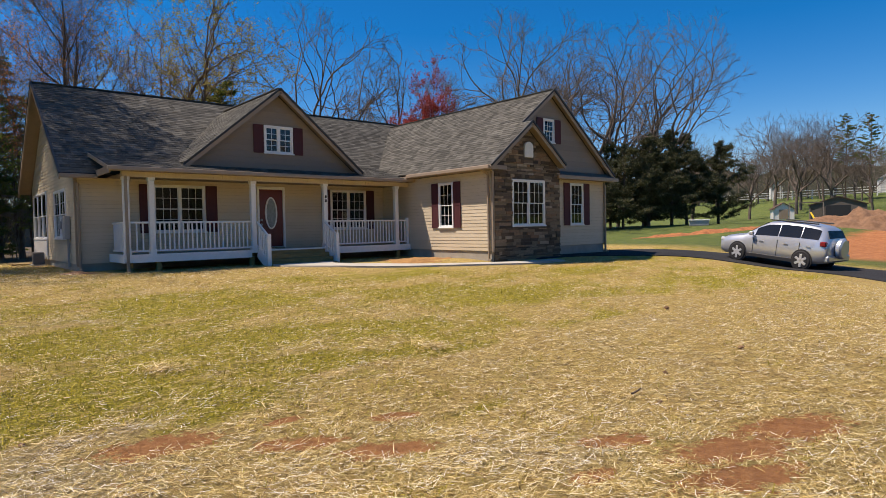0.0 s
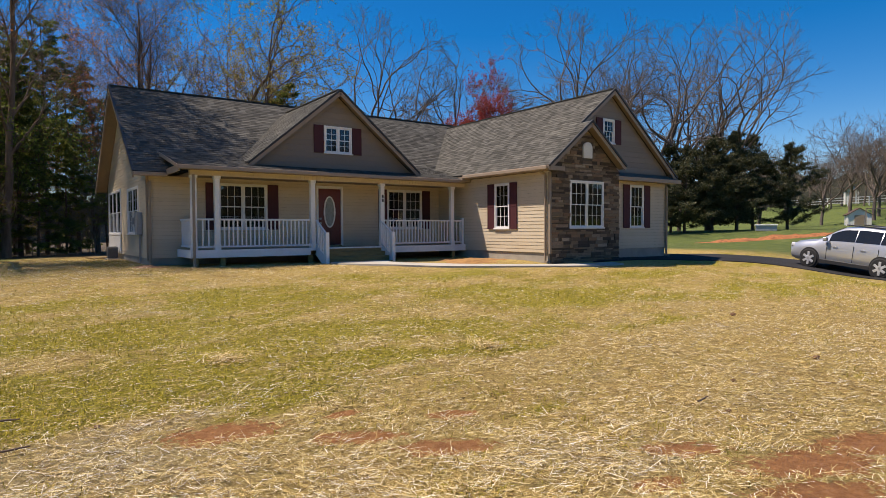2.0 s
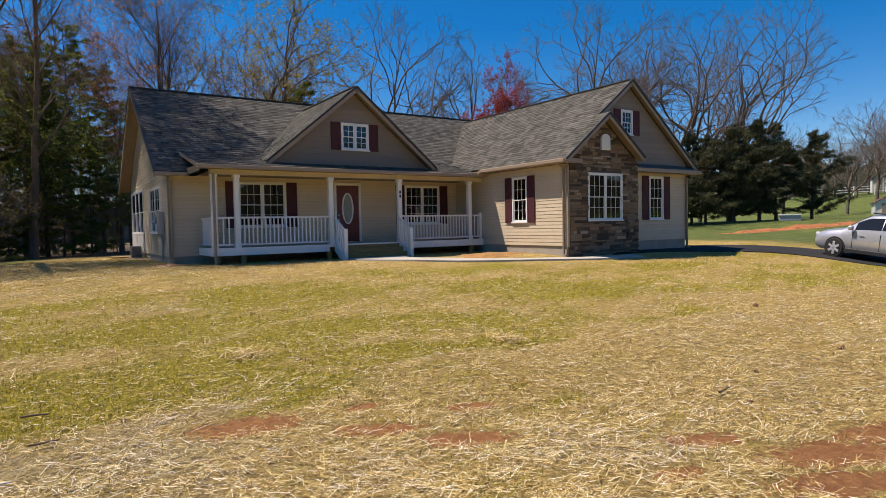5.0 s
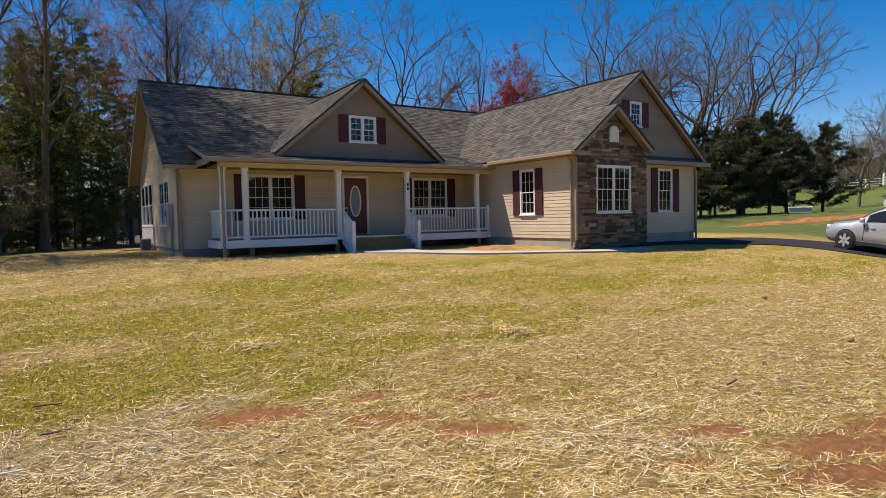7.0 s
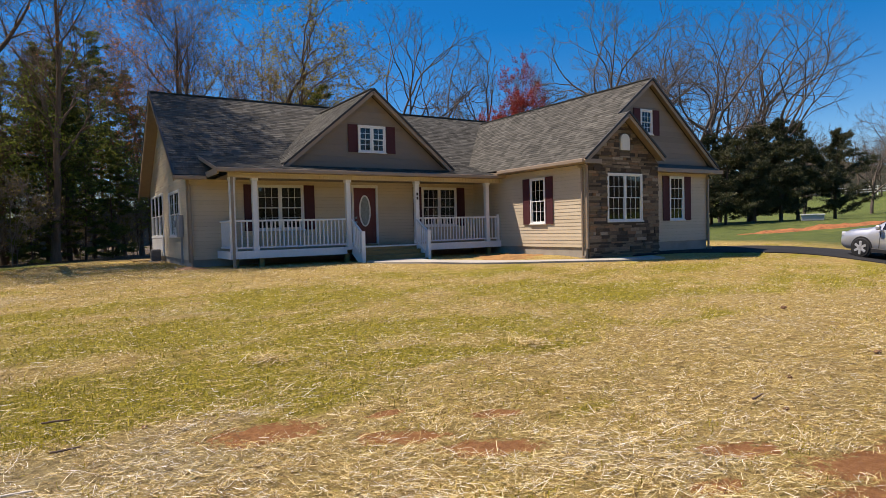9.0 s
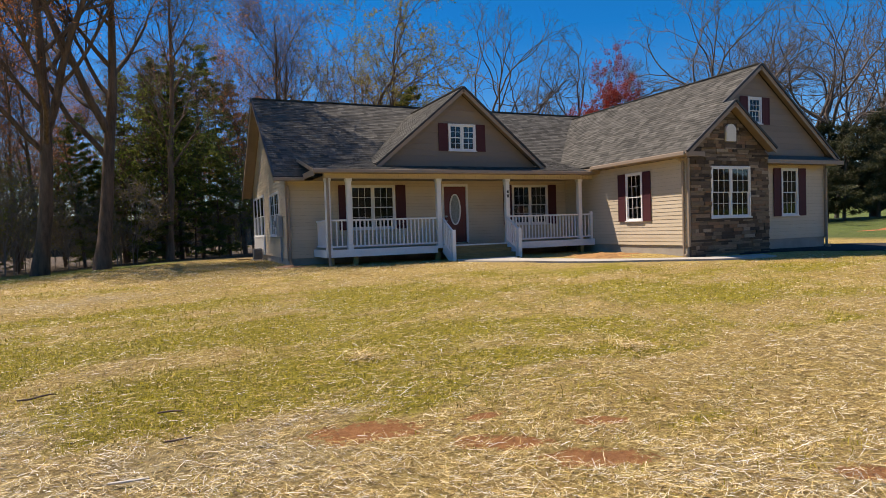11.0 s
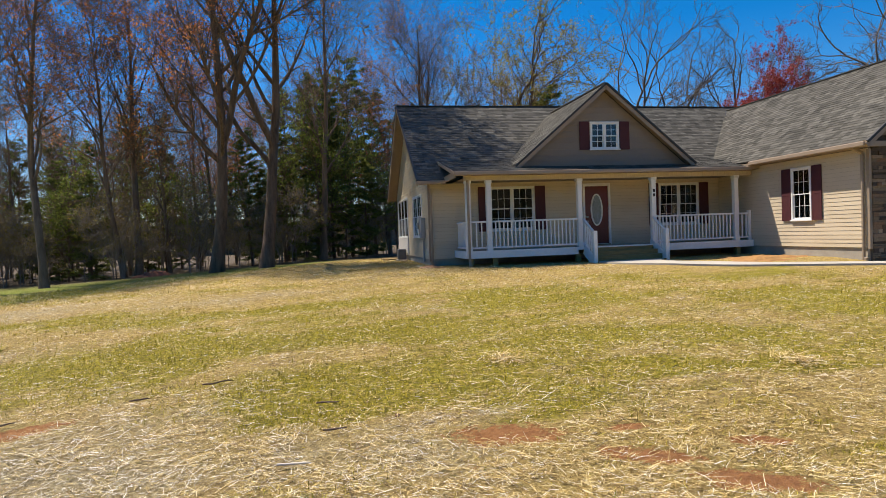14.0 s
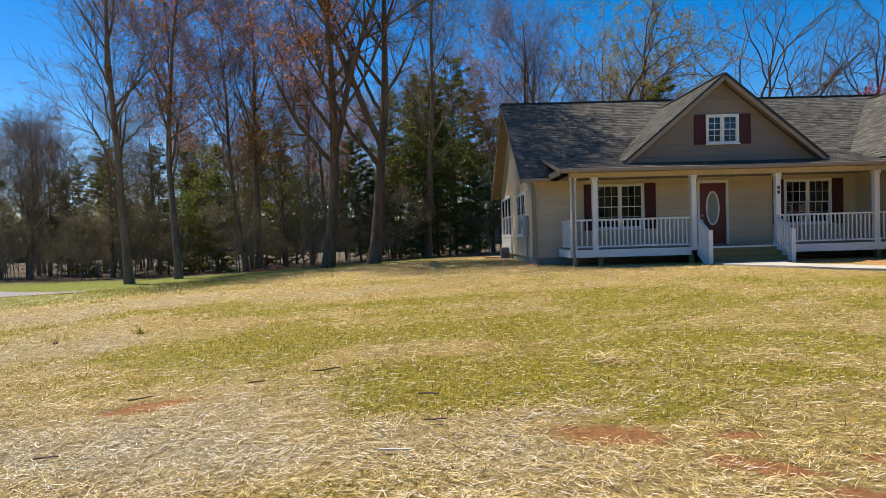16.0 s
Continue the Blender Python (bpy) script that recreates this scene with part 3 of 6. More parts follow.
def shingles(name, corner, along, up, length, run, seed, over=0.0):
    """A deck with courses of single shingle tabs, each a thin wedge; along and up are unit vectors."""
    rng = np.random.default_rng(seed)
    c, a, u = (np.array(v, float) for v in (corner, along, up))
    nrm = np.cross(a, u)
    if nrm[2] < 0:
        nrm = -nrm
    step = 0.142
    v, f = [], []

    def block(s0, s1, t0, t1, lift0, lift1, thick0):
        k = len(v)
        for s, t, h in ((s0, t0, lift0), (s1, t0, lift0), (s1, t1, lift1), (s0, t1, lift1), (s0, t0, lift0 - thick0), (s1, t0, lift0 - thick0)):
            v.append((c + a * s + u * t + nrm * h).tolist())
        f.extend([(k, k + 1, k + 2, k + 3), (k + 4, k + 5, k + 1, k), (k, k + 3, k + 4), (k + 1, k + 5, k + 2)])

    rows = int(math.ceil(run / step))
    for r in range(rows):
        t0 = r * step
        t1 = min(t0 + step + 0.02, run)
        s = -rng.uniform(0, 0.3)
        while s < length:
            w = rng.uniform(0.13, 0.34)
            lift = 0.010 + rng.choice((0.0, 0.003, 0.006))
            s0, s1 = max(s, 0.0), min(s + w, length)
            if s1 - s0 > 0.02:
                block(s0, s1, t0, t1, lift, 0.004, lift - 0.001)
            s += w
    cover = mesh_part("shingles", v, f, SHINGLE, None, "", "stuff")
    # the deck under the shingles
    bm = bmesh.new()
    vs = []
    for h in (0.0, -0.03):
        for s, t in ((0, 0), (length, 0), (length, run), (0, run)):
            vs.append(bm.verts.new(Vector(c + a * s + u * t + nrm * h)))
    for q in ((0, 1, 2, 3), (7, 6, 5, 4), (0, 4, 5, 1), (1, 5, 6, 2), (2, 6, 7, 3), (3, 7, 4, 0)):
        bm.faces.new([vs[i] for i in q])
    bmesh.ops.recalc_face_normals(bm, faces=bm.faces)
    roof = part(name, bm, DARK, house)
    cover.parent = roof
    return roof


def beam(name, p, q, wide, tall, material, parent, label="", up=(0, 0, 1), bevel=0.0):
    """A straight bar of rectangular section from p to q."""
    p, q = Vector(p), Vector(q)
    d = (q - p).normalized()
    side = d.cross(Vector(up)).normalized()
    top = side.cross(d)
    m = Matrix((side, d, top)).transposed().to_4x4()
    m.translation = p
    bm = boxes((-wide / 2, wide / 2, 0, (q - p).length, -tall / 2, tall / 2), m=m, bevel=bevel)
    return part(name, bm, material, parent, label)


FLOOR = 0.62
WX0, WX1 = 10.72, 17.38      # the wing's side walls
WY = -5.86                   # its front wall
SY = -6.18                   # the stone front
RIDGE_Y, RIDGE_Z = 4.4, 6.35
EAVE_Y, EAVE_Z = -0.45, 2.95
SLOPE = (RIDGE_Z - EAVE_Z) / (RIDGE_Y - EAVE_Y)
WRX, WRZ, WEX, WEZ = 14.04, 6.10, 10.36, 3.20
WSLOPE = (WRZ - WEZ) / (WRX - WEX)
DX, DZ, DEX, DEZ, DY = 5.65, 5.84, 2.65, 3.33, -1.25   # dormer gable: ridge, eave, wall
DSLOPE = (DZ - DEZ) / (DX - DEX)
BACK = 8.9
TOP = 2.86

# openings: u0, u1, z0, z1
W1 = (2.09, 3.65, 1.24, 2.70)
W2 = (8.32, 9.86, 1.24, 2.70)
DOOR = (5.47, 6.40, FLOOR, 2.72)
LW = (3.515, 4.26, 1.22, 2.78)
SW = (11.63, 13.28, 1.23, 2.78)
RW = (15.17, 15.95, 1.23, 2.78)
DW = (5.20, 6.18, 3.77, 4.645)
UW = (13.66, 14.24, 4.22, 5.05)
GW = (-3.5, -1.4, 1.10, 2.62)
GW2 = (-8.5, -5.2, 1.08, 2.74)

sided_wall("wall", FRONT, 0.36, TOP, lambda z: (0.0, WX0), (W1, W2, DOOR), label="beige lap siding front wall under the porch")
sided_wall("wall", facing_west(WX0), 0.42, 3.05, lambda z: (0.0, -SY - 0.02), (LW,), label="sunlit beige lap siding wing wall")
sided_wall("wall", facing_front(WY), 0.46, 3.05, lambda z: (14.14, WX1), (RW,))
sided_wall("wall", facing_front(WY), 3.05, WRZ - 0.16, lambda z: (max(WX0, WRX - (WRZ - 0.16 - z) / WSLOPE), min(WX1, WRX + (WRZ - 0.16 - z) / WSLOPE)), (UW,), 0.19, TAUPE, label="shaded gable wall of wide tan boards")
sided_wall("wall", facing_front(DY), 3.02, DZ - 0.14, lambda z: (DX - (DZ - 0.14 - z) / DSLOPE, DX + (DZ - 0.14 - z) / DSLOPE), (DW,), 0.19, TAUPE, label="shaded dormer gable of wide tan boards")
RZ = RIDGE_Z - 0.12


def gable_ends(z):
    lo = -BACK if z < TOP else -(RIDGE_Y + (RZ - z) / SLOPE)
    hi = 0.0 if z < TOP else -(RIDGE_Y - (RZ - z) / SLOPE)
    return max(lo, -BACK), min(hi, 0.0)


sided_wall("wall", facing_west(0.0), 0.36, RZ, gable_ends, (GW, GW2), label="sunlit gable end with lap siding and tree shadows")
# plain walls that close the house behind
part("back_wall", boxes((0, WX1, BACK, BACK + 0.14, 0.0, TOP)), INSIDE, house)
part("east_wall", boxes((WX1 - 0.14, WX1, WY + 0.15, BACK - 0.01, 0.0, 3.1)), INSIDE, house)
part("inner_floor", boxes((0.16, WX1 - 0.2, 0.16, BACK - 0.02, FLOOR - 0.12, FLOOR - 0.02), (WX0 + 0.16, WX1 - 0.2, WY + 0.3, 0.158, FLOOR - 0.12, FLOOR - 0.02)), INSIDE, house)
part("inner_ceiling", boxes((0.16, WX1 - 0.2, 0.16, BACK - 0.02, 3.0, 3.05), (WX0 + 0.16, WX1 - 0.2, WY + 0.3, 0.158, 3.0, 3.05)), INSIDE, house)
part("partition", boxes((0.2, WX1 - 0.2, 4.2, 4.3, FLOOR, 3.0), (4.6, 4.7, 0.2, 4.15, FLOOR, 3.0), (7.6, 7.7, 0.2, 4.15, FLOOR, 3.0), (10.9, 11.0, 0.2, 4.15, FLOOR, 3.0)), INSIDE, house)
# foundation
for span in ((0.03, WX0, 0.035, 0.16, -0.4, 0.36), (WX0 + 0.03, WX0 + 0.16, SY + 0.06, 0.034, -0.4, 0.42), (14.16, WX1 - 0.03, WY + 0.03, WY + 0.16, -0.6, 0.46), (0.03, 0.16, 0.161, BACK, -0.6, 0.36)):
    part("foundation", boxes(span), BLOCK, house, "grey parged block foundation")
# corner posts of the siding
for u, v, z0, z1 in ((-0.025, -0.025, 0.3, TOP), (WX1 - 0.06, WY - 0.025, 0.42, 3.05)):
    part("corner_board", boxes((u, u + 0.085, v, v + 0.085, z0, z1), bevel=0.006), TAN, house)
part("corner_board", boxes((WX0 - 0.022, WX0 + 0.06, SY - 0.02, SY + 0.07, 0.38, 3.02), bevel=0.006), TAN, house)
part("corner_board", boxes((14.12, 14.2, WY - 0.03, WY - 0.002, 0.42, 3.02), bevel=0.006), TAN, house)

window(FRONT, *W1, units=2)
window(FRONT, *W2, units=2)
window(facing_west(WX0), *LW)
window(facing_front(SY), *SW, units=2)
window(facing_front(WY), *RW)
window(facing_front(DY), *DW, units=2, grid=(2, 2))
window(facing_front(WY), *UW, grid=(3, 2))
window(facing_west(0.0), *GW, units=2, grid=(2, 2))
window(facing_west(0.0), *GW2, units=3, grid=(1, 1))
SH = 0.36
for m, w in ((FRONT, W1), (FRONT, W2), (facing_west(WX0), LW), (facing_front(WY), RW), (facing_front(DY), DW), (facing_front(WY), UW)):
    wide = SH * (0.95 if w in (DW, UW) else 1.0)
    shutter(m, w[0] - 0.04 - wide, w[0] - 0.04, w[2] - 0.02, w[3] + 0.02)
    shutter(m, w[1] + 0.04, w[1] + 0.04 + wide, w[2] - 0.02, w[3] + 0.02)

# front door with an oval light
door = new("front_door")
door.parent = house
tagged(door, "closed dark maroon front door with oval glass")
part("frame", boxes((5.42, 5.50, -0.05, 0.08, FLOOR, 2.76), (6.37, 6.45, -0.05, 0.08, FLOOR, 2.76), (5.50, 6.37, -0.05, 0.08, 2.66, 2.76), (5.50, 6.37, -0.06, 0.1, FLOOR, FLOOR + 0.04), bevel=0.006), WHITE, door)
part("leaf", boxes((5.50, 6.37, 0.0, 0.045, FLOOR + 0.04, 2.66)), DOOR_RED, door)


def oval(cx, cz, rx, rz, y0, y1, inner=None, n=40):
    bm = bmesh.new()
    rings = []
    for k, y in ((1.0, y0), (1.0, y1)):
        rings.append([bm.verts.new((cx + rx * k * math.cos(2 * math.pi * i / n), y, cz + rz * k * math.sin(2 * math.pi * i / n))) for i in range(n)])
    if inner:
        for y in (y0, y1):
            rings.append([bm.verts.new((cx + (rx - inner) * math.cos(2 * math.pi * i / n), y, cz + (rz - inner) * math.sin(2 * math.pi * i / n))) for i in range(n)])
        a, b, c, d = rings
        for i in range(n):
            j = (i + 1) % n
            for p, q in ((a, b), (b, d), (d, c), (c, a)):
                bm.faces.new((p[i], p[j], q[j], q[i]))
    else:
        a, b = rings
        bm.faces.new(a)
        bm.faces.new(b[::-1])
        for i in range(n):
            j = (i + 1) % n
            bm.faces.new((a[i], b[i], b[j], a[j]))
    bmesh.ops.recalc_face_normals(bm, faces=bm.faces)
    return bm


part("oval_trim", oval(5.935, 1.84, 0.225, 0.56, -0.028, 0.002, 0.05), WHITE, door)
part("oval_pane", oval(5.935, 1.84, 0.178, 0.513, -0.014, -0.004), plain("leaded_glass", (0.30, 0.34, 0.34), 0.12, vary=0.25, scale=14, grain=50), door, "frosted leaded glass oval")
for dz in (-0.1, 0.0):
    part("door_handle", oval(5.57, 1.60 + dz * 1.6, 0.035, 0.035, -0.07, 0.0), METER, door, "brushed metal knob")
for z0, z1 in ((0.72, 1.18),):
    part("panel", boxes((5.58, 5.90, -0.012, 0.001, z0, z1), (5.97, 6.29, -0.012, 0.001, z0, z1), bevel=0.004), DOOR_RED, door)
part("threshold_mat", boxes((5.50, 6.37, -0.12, -0.062, FLOOR + 0.001, FLOOR + 0.03)), TREATED, door)

# roofs
g = math.sqrt(1 + SLOPE ** 2)
shingles("roof", (-0.40, EAVE_Y, EAVE_Z), (1, 0, 0), (0, 1 / g, SLOPE / g), WX1 + 0.7, (RIDGE_Y - EAVE_Y) * g, 1)
shingles("roof", (-0.40, 2 * RIDGE_Y - EAVE_Y, EAVE_Z), (1, 0, 0), (0, -1 / g, SLOPE / g), WX1 + 0.7, (RIDGE_Y - EAVE_Y) * g, 2)
w = math.sqrt(1 + WSLOPE ** 2)
RAKE = -6.05
shingles("roof", (WEX, RAKE, WEZ), (0, 1, 0), (1 / w, 0, WSLOPE / w), 10.2, (WRX - WEX) * w, 3)
shingles("roof", (2 * WRX - WEX, RAKE, WEZ), (0, 1, 0), (-1 / w, 0, WSLOPE / w), 10.2, (WRX - WEX) * w, 4)
SRX = 12.34
SRZ = WEZ + (SRX - WEX) * WSLOPE
shingles("roof", (WEX, -6.48, WEZ), (0, 1, 0), (1 / w, 0, WSLOPE / w), 0.428, (SRX - WEX) * w, 5)
shingles("roof", (2 * SRX - WEX - 0.2, -6.48, WEZ + 0.2 * WSLOPE), (0, 1, 0), (-1 / w, 0, WSLOPE / w), 0.66, (SRX - WEX - 0.2) * w, 6)
d = math.sqrt(1 + DSLOPE ** 2)
shingles("roof", (DEX, -1.55, DEZ), (0, 1, 0), (1 / d, 0, DSLOPE / d), 5.0, (DX - DEX) * d, 7)
shingles("roof", (2 * DX - DEX, -1.55, DEZ), (0, 1, 0), (-1 / d, 0, DSLOPE / d), 5.0, (DX - DEX) * d, 8)
PE_Y, PE_Z, PT_Y = -2.05, 3.05, 0.55
PT_Z = EAVE_Z + SLOPE * (PT_Y - EAVE_Y) + 0.02
ps = (PT_Z - PE_Z) / (PT_Y - PE_Y)
p_ = math.sqrt(1 + ps ** 2)
shingles("porch_roof", (0.46, PE_Y, PE_Z), (1, 0, 0), (0, 1 / p_, ps / p_), WX0 - 0.46 - 0.1, (PT_Y - PE_Y) * p_, 9)
# ridge caps
for q in (((-0.40, RIDGE_Y, RIDGE_Z + 0.012), (WX1 + 0.2, RIDGE_Y, RIDGE_Z + 0.012)), ((WRX, RAKE, WRZ + 0.012), (WRX, 3.9, WRZ + 0.012)), ((DX, -1.55, DZ + 0.012), (DX, 3.2, DZ + 0.012))):
    beam("ridge_cap", *q, 0.16, 0.03, SHINGLE, house)
# valley flashing between the main roof and the wing
beam("valley", (WEX + 0.1, -0.35, 3.06), (WRX, 3.97, WRZ - 0.02), 0.10, 0.06, DARK, house)

# fascia, gutters, rakes and soffits
beam("gutter", (-0.42, EAVE_Y - 0.05, EAVE_Z - 0.085), (0.50, EAVE_Y - 0.05, EAVE_Z - 0.085), 0.12, 0.12, TAN, house, "tan eaves gutter", bevel=0.015)
beam("gutter", (0.44, PE_Y - 0.055, PE_Z - 0.075), (WEX - 0.02, PE_Y - 0.055, PE_Z - 0.075), 0.12, 0.12, TAN, house, "tan eaves gutter along the porch", bevel=0.015)
beam("gutter", (WEX - 0.055, PE_Y - 0.12, WEZ - 0.08), (WEX - 0.055, -6.48, WEZ - 0.08), 0.12, 0.12, TAN, house, "tan eaves gutter along the wing", bevel=0.015)
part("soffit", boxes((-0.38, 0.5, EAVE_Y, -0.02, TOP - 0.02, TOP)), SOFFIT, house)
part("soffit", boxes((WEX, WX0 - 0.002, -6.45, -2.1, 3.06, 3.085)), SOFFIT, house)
beam("fascia", (WEX + 0.01, -2.1, WEZ - 0.07), (WEX + 0.01, -6.46, WEZ - 0.07), 0.03, 0.15, TAN, house)


def rake(x0, z0, x1, z1, y, deep=0.14, thick=0.035, back=0.3):
    """Sloping trim board under a roof edge, with a dark drip edge above and a soffit behind."""
    beam("rake_board", (x0, y - 0.02, z0 - deep / 2 - 0.03), (x1, y - 0.02, z1 - deep / 2 - 0.03), thick, deep, TAN, house, "tan sloping rake board")
    beam("drip_edge", (x0, y - 0.045, z0 - 0.005), (x1, y - 0.045, z1 - 0.005), 0.05, 0.065, DARK, house)
    beam("rake_soffit", (x0, y + back / 2, z0 - 0.09), (x1, y + back / 2, z1 - 0.09), back - 0.02, 0.02, SOFFIT, house)


for s in (-1, 1):
    rake(DX + s * (DX - DEX + 0.12), DEZ - 0.12 * DSLOPE, DX, DZ, -1.55)
rake(2 * WRX - WEX + 0.06, WEZ - 0.05, WRX, WRZ, RAKE, back=0.19)
rake(SRX - 0.02, SRZ, WRX, WRZ, RAKE, back=0.19)
rake(WEX - 0.03, WEZ - 0.03, SRX, SRZ, -6.48)
rake(2 * SRX - WEX - 0.2, WEZ + 0.2 * WSLOPE, SRX, SRZ, -6.48)
# gable end of the main roof, facing west
for s in (-1, 1):
    y0 = RIDGE_Y + s * (RIDGE_Y - EAVE_Y + 0.05)
    beam("rake_board", (-0.42, y0, EAVE_Z - 0.13), (-0.42, RIDGE_Y, RIDGE_Z - 0.10), 0.035, 0.17, TAN, house, "tan sloping rake board")
    beam("drip_edge", (-0.425, y0, EAVE_Z - 0.02), (-0.425, RIDGE_Y, RIDGE_Z + 0.01), 0.05, 0.05, DARK, house)
    beam("rake_soffit", (-0.2, y0, EAVE_Z - 0.10), (-0.2, RIDGE_Y, RIDGE_Z - 0.075), 0.38, 0.02, SOFFIT, house)
# short pent roof across the wing's front
bm = prism([(-6.24, 3.02), (-5.87, 3.22), (-5.87, 3.02)], 14.0, 17.7, Matrix.Rotation(radians(90), 4, "Z") @ Matrix.Diagonal((1, -1, 1, 1)))
part("pent_roof", bm, SHINGLE, house, "narrow dark pent roof above the side window")
beam("fascia", (14.0, -6.27, 2.97), (17.75, -6.27, 2.97), 0.05, 0.13, TAN, house)
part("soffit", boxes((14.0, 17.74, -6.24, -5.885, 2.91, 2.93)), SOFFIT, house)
beam("fascia", (10.4, -6.5, 3.11), (11.05, -6.5, 3.11), 0.05, 0.13, TAN, house)

# stone front of the wing
bm = bmesh.new()
for a, b, c, e in ((WX0 + 0.062, 14.14, -0.1, SW[2]), (WX0 + 0.062, SW[0], SW[2], SW[3]), (SW[1], 14.14, SW[2], SW[3]), (WX0 + 0.062, 14.14, SW[3], 3.2)):
    box(bm, a, b, SY, SY + 0.3, c, e)
core = prism([(WX0 + 0.062, 3.2), (14.14, 3.2), (SRX, SRZ - 0.13)], 0.3, 0.0, facing_front(SY))
tmp = bpy.data.meshes.new("tmp")
core.to_mesh(tmp)
core.free()
bm.from_mesh(tmp)
bpy.data.meshes.remove(tmp)
stone_wall = part("stone_wall", bm, plain("stone_joint", (0.10, 0.085, 0.07), 0.95), house, "brown stacked ledgestone front")
rng = random.Random(11)
upper = bmesh.new()
z = 0.04
while z < SRZ - 0.2:
    h = rng.choice((0.045, 0.06, 0.075, 0.09, 0.11))
    lo, hi = WX0 + 0.07, 14.135
    if z + h > 3.2:
        half = (SRZ - 0.16 - z - h) / WSLOPE
        lo, hi = max(lo, SRX - half), min(hi, SRX + half)
    x = lo
    while x < hi - 0.05:
        wd = rng.uniform(0.14, 0.62)
        x1 = min(x + wd, hi)
        if hi - x1 < 0.12:
            x1 = hi
        for a, b in cut(x, x1, z, z + h, (SW, (12.2, 12.72, 3.52, 4.1))):
            if b - a < 0.03:
                continue
            dp = rng.uniform(0.015, 0.05)
            bm = bmesh.new() if z < 2.2 else upper
            k = len(bm.verts)
            box(bm, a + 0.006, b - 0.006, SY - dp, SY - 0.002, z + 0.005, z + h - 0.004)
            bm.verts.ensure_lookup_table()
            for v in bm.verts[k:]:
                if v.co.y < SY - 0.01:
                    v.co += Vector((rng.uniform(-0.006, 0.006), rng.uniform(-0.01, 0.01), rng.uniform(-0.006, 0.006)))
            if bm is not upper:
                part("stone", bm, STONE, stone_wall)
        x = x1
    z += h
part("upper_stone", upper, STONE_MASS, stone_wall, kind="stuff")
# arched vent in the stone gable
vent = new("gable_vent")
vent.parent = house
tagged(vent, "white arched louvre vent")
arch = [(12.25, 3.56), (12.67, 3.56), (12.67, 3.90)] + [(12.46 + 0.21 * math.cos(a), 3.90 + 0.19 * math.sin(a)) for a in [math.pi * i / 10 for i in range(1, 10)]] + [(12.25, 3.90)]
part("frame", prism(arch, -0.07, -0.002, facing_front(SY)), WHITE, vent)
for i in range(8):
    z = 3.60 + i * 0.05
    hw = 0.17 if z < 3.88 else 0.17 * math.sqrt(max(0.05, 1 - ((z - 3.88) / 0.19) ** 2))
    part("louvre", boxes((12.46 - hw, 12.46 + hw, SY - 0.085, SY - 0.071, z, z + 0.025)), WHITE, vent)

# downspouts
for x, y, top in ((WX0 - 0.07, SY + 0.14, 3.02), (0.06, -0.09, 2.8), (0.92, -1.80, 2.9), (WX1 - 0.05, WY - 0.08, 2.9)):
    base_z = ground_z(x, y) + 0.02
    part("downspout", boxes((x - 0.035, x + 0.035, y - 0.03, y + 0.03, base_z, top - 0.1), (x - 0.036, x + 0.036, y - 0.12, y - 0.031, base_z, base_z + 0.07), bevel=0.008), TAN, house, "tan square downspout")
beam("downspout_elbow", (WEX - 0.03, SY + 0.14, 3.09), (WX0 - 0.07, SY + 0.14, 2.93), 0.06, 0.07, TAN, house)

# ---- porch ----
PY = -1.74
PX0, PX1 = 0.86, WX0 - 0.02
porch = thing("porch", "front porch with white posts, railings and deck", "porch")
boards = int((0 - PY) / 0.14)
for i in range(boards):
    y0 = PY + 0.01 + i * (0 - PY - 0.08) / boards
    part("floor_board", boxes((PX0, PX1, y0, y0 + (0 - PY - 0.08) / boards - 0.006, FLOOR - 0.03, FLOOR)), DECK, porch)
part("rim", boxes((PX0 - 0.04, 4.45, PY - 0.04, PY, 0.40, FLOOR + 0.01)), WHITE, porch, "white deck rim board")
part("rim", boxes((7.27, PX1, PY - 0.04, PY, 0.40, FLOOR + 0.01)), WHITE, porch, "white deck rim board")
part("rim", boxes((4.45, 7.27, PY - 0.04, PY, 0.54, FLOOR + 0.01)), WHITE, porch, "white deck rim board")
part("rim", boxes((PX0 - 0.04, PX0, PY + 0.001, -0.03, 0.40, FLOOR + 0.01)), WHITE, porch, "white deck rim board")
for x in (1.0, 1.75, 4.5, 7.2, 10.2):
    part("support_post", boxes((x - 0.07, x + 0.07, PY + 0.05, PY + 0.19, ground_z(x, PY) - 0.1, 0.40)), TREATED, porch, "raw timber post under the deck")
for y in (PY + 0.3, -0.9, -0.3):
    part("joist", boxes((PX0, PX1, y, y + 0.04, 0.42, FLOOR - 0.032)), TREATED, porch)


def porch_post(x, y):
    ob = new("post")
    ob.parent = porch
    part("shaft", boxes((x - 0.075, x + 0.075, y - 0.075, y + 0.075, FLOOR + 0.16, 2.70), bevel=0.006), WHITE, ob)
    part("base", boxes((x - 0.09, x + 0.09, y - 0.09, y + 0.09, FLOOR, FLOOR + 0.16), bevel=0.01), WHITE, ob)
    part("capital", boxes((x - 0.1, x + 0.1, y - 0.1, y + 0.1, 2.70, 2.79), bevel=0.012), WHITE, ob)
    return ob


POSTS = (0.95, 1.60, 4.58, 7.14, 10.15)
for x in POSTS:
    porch_post(x, PY + 0.1)


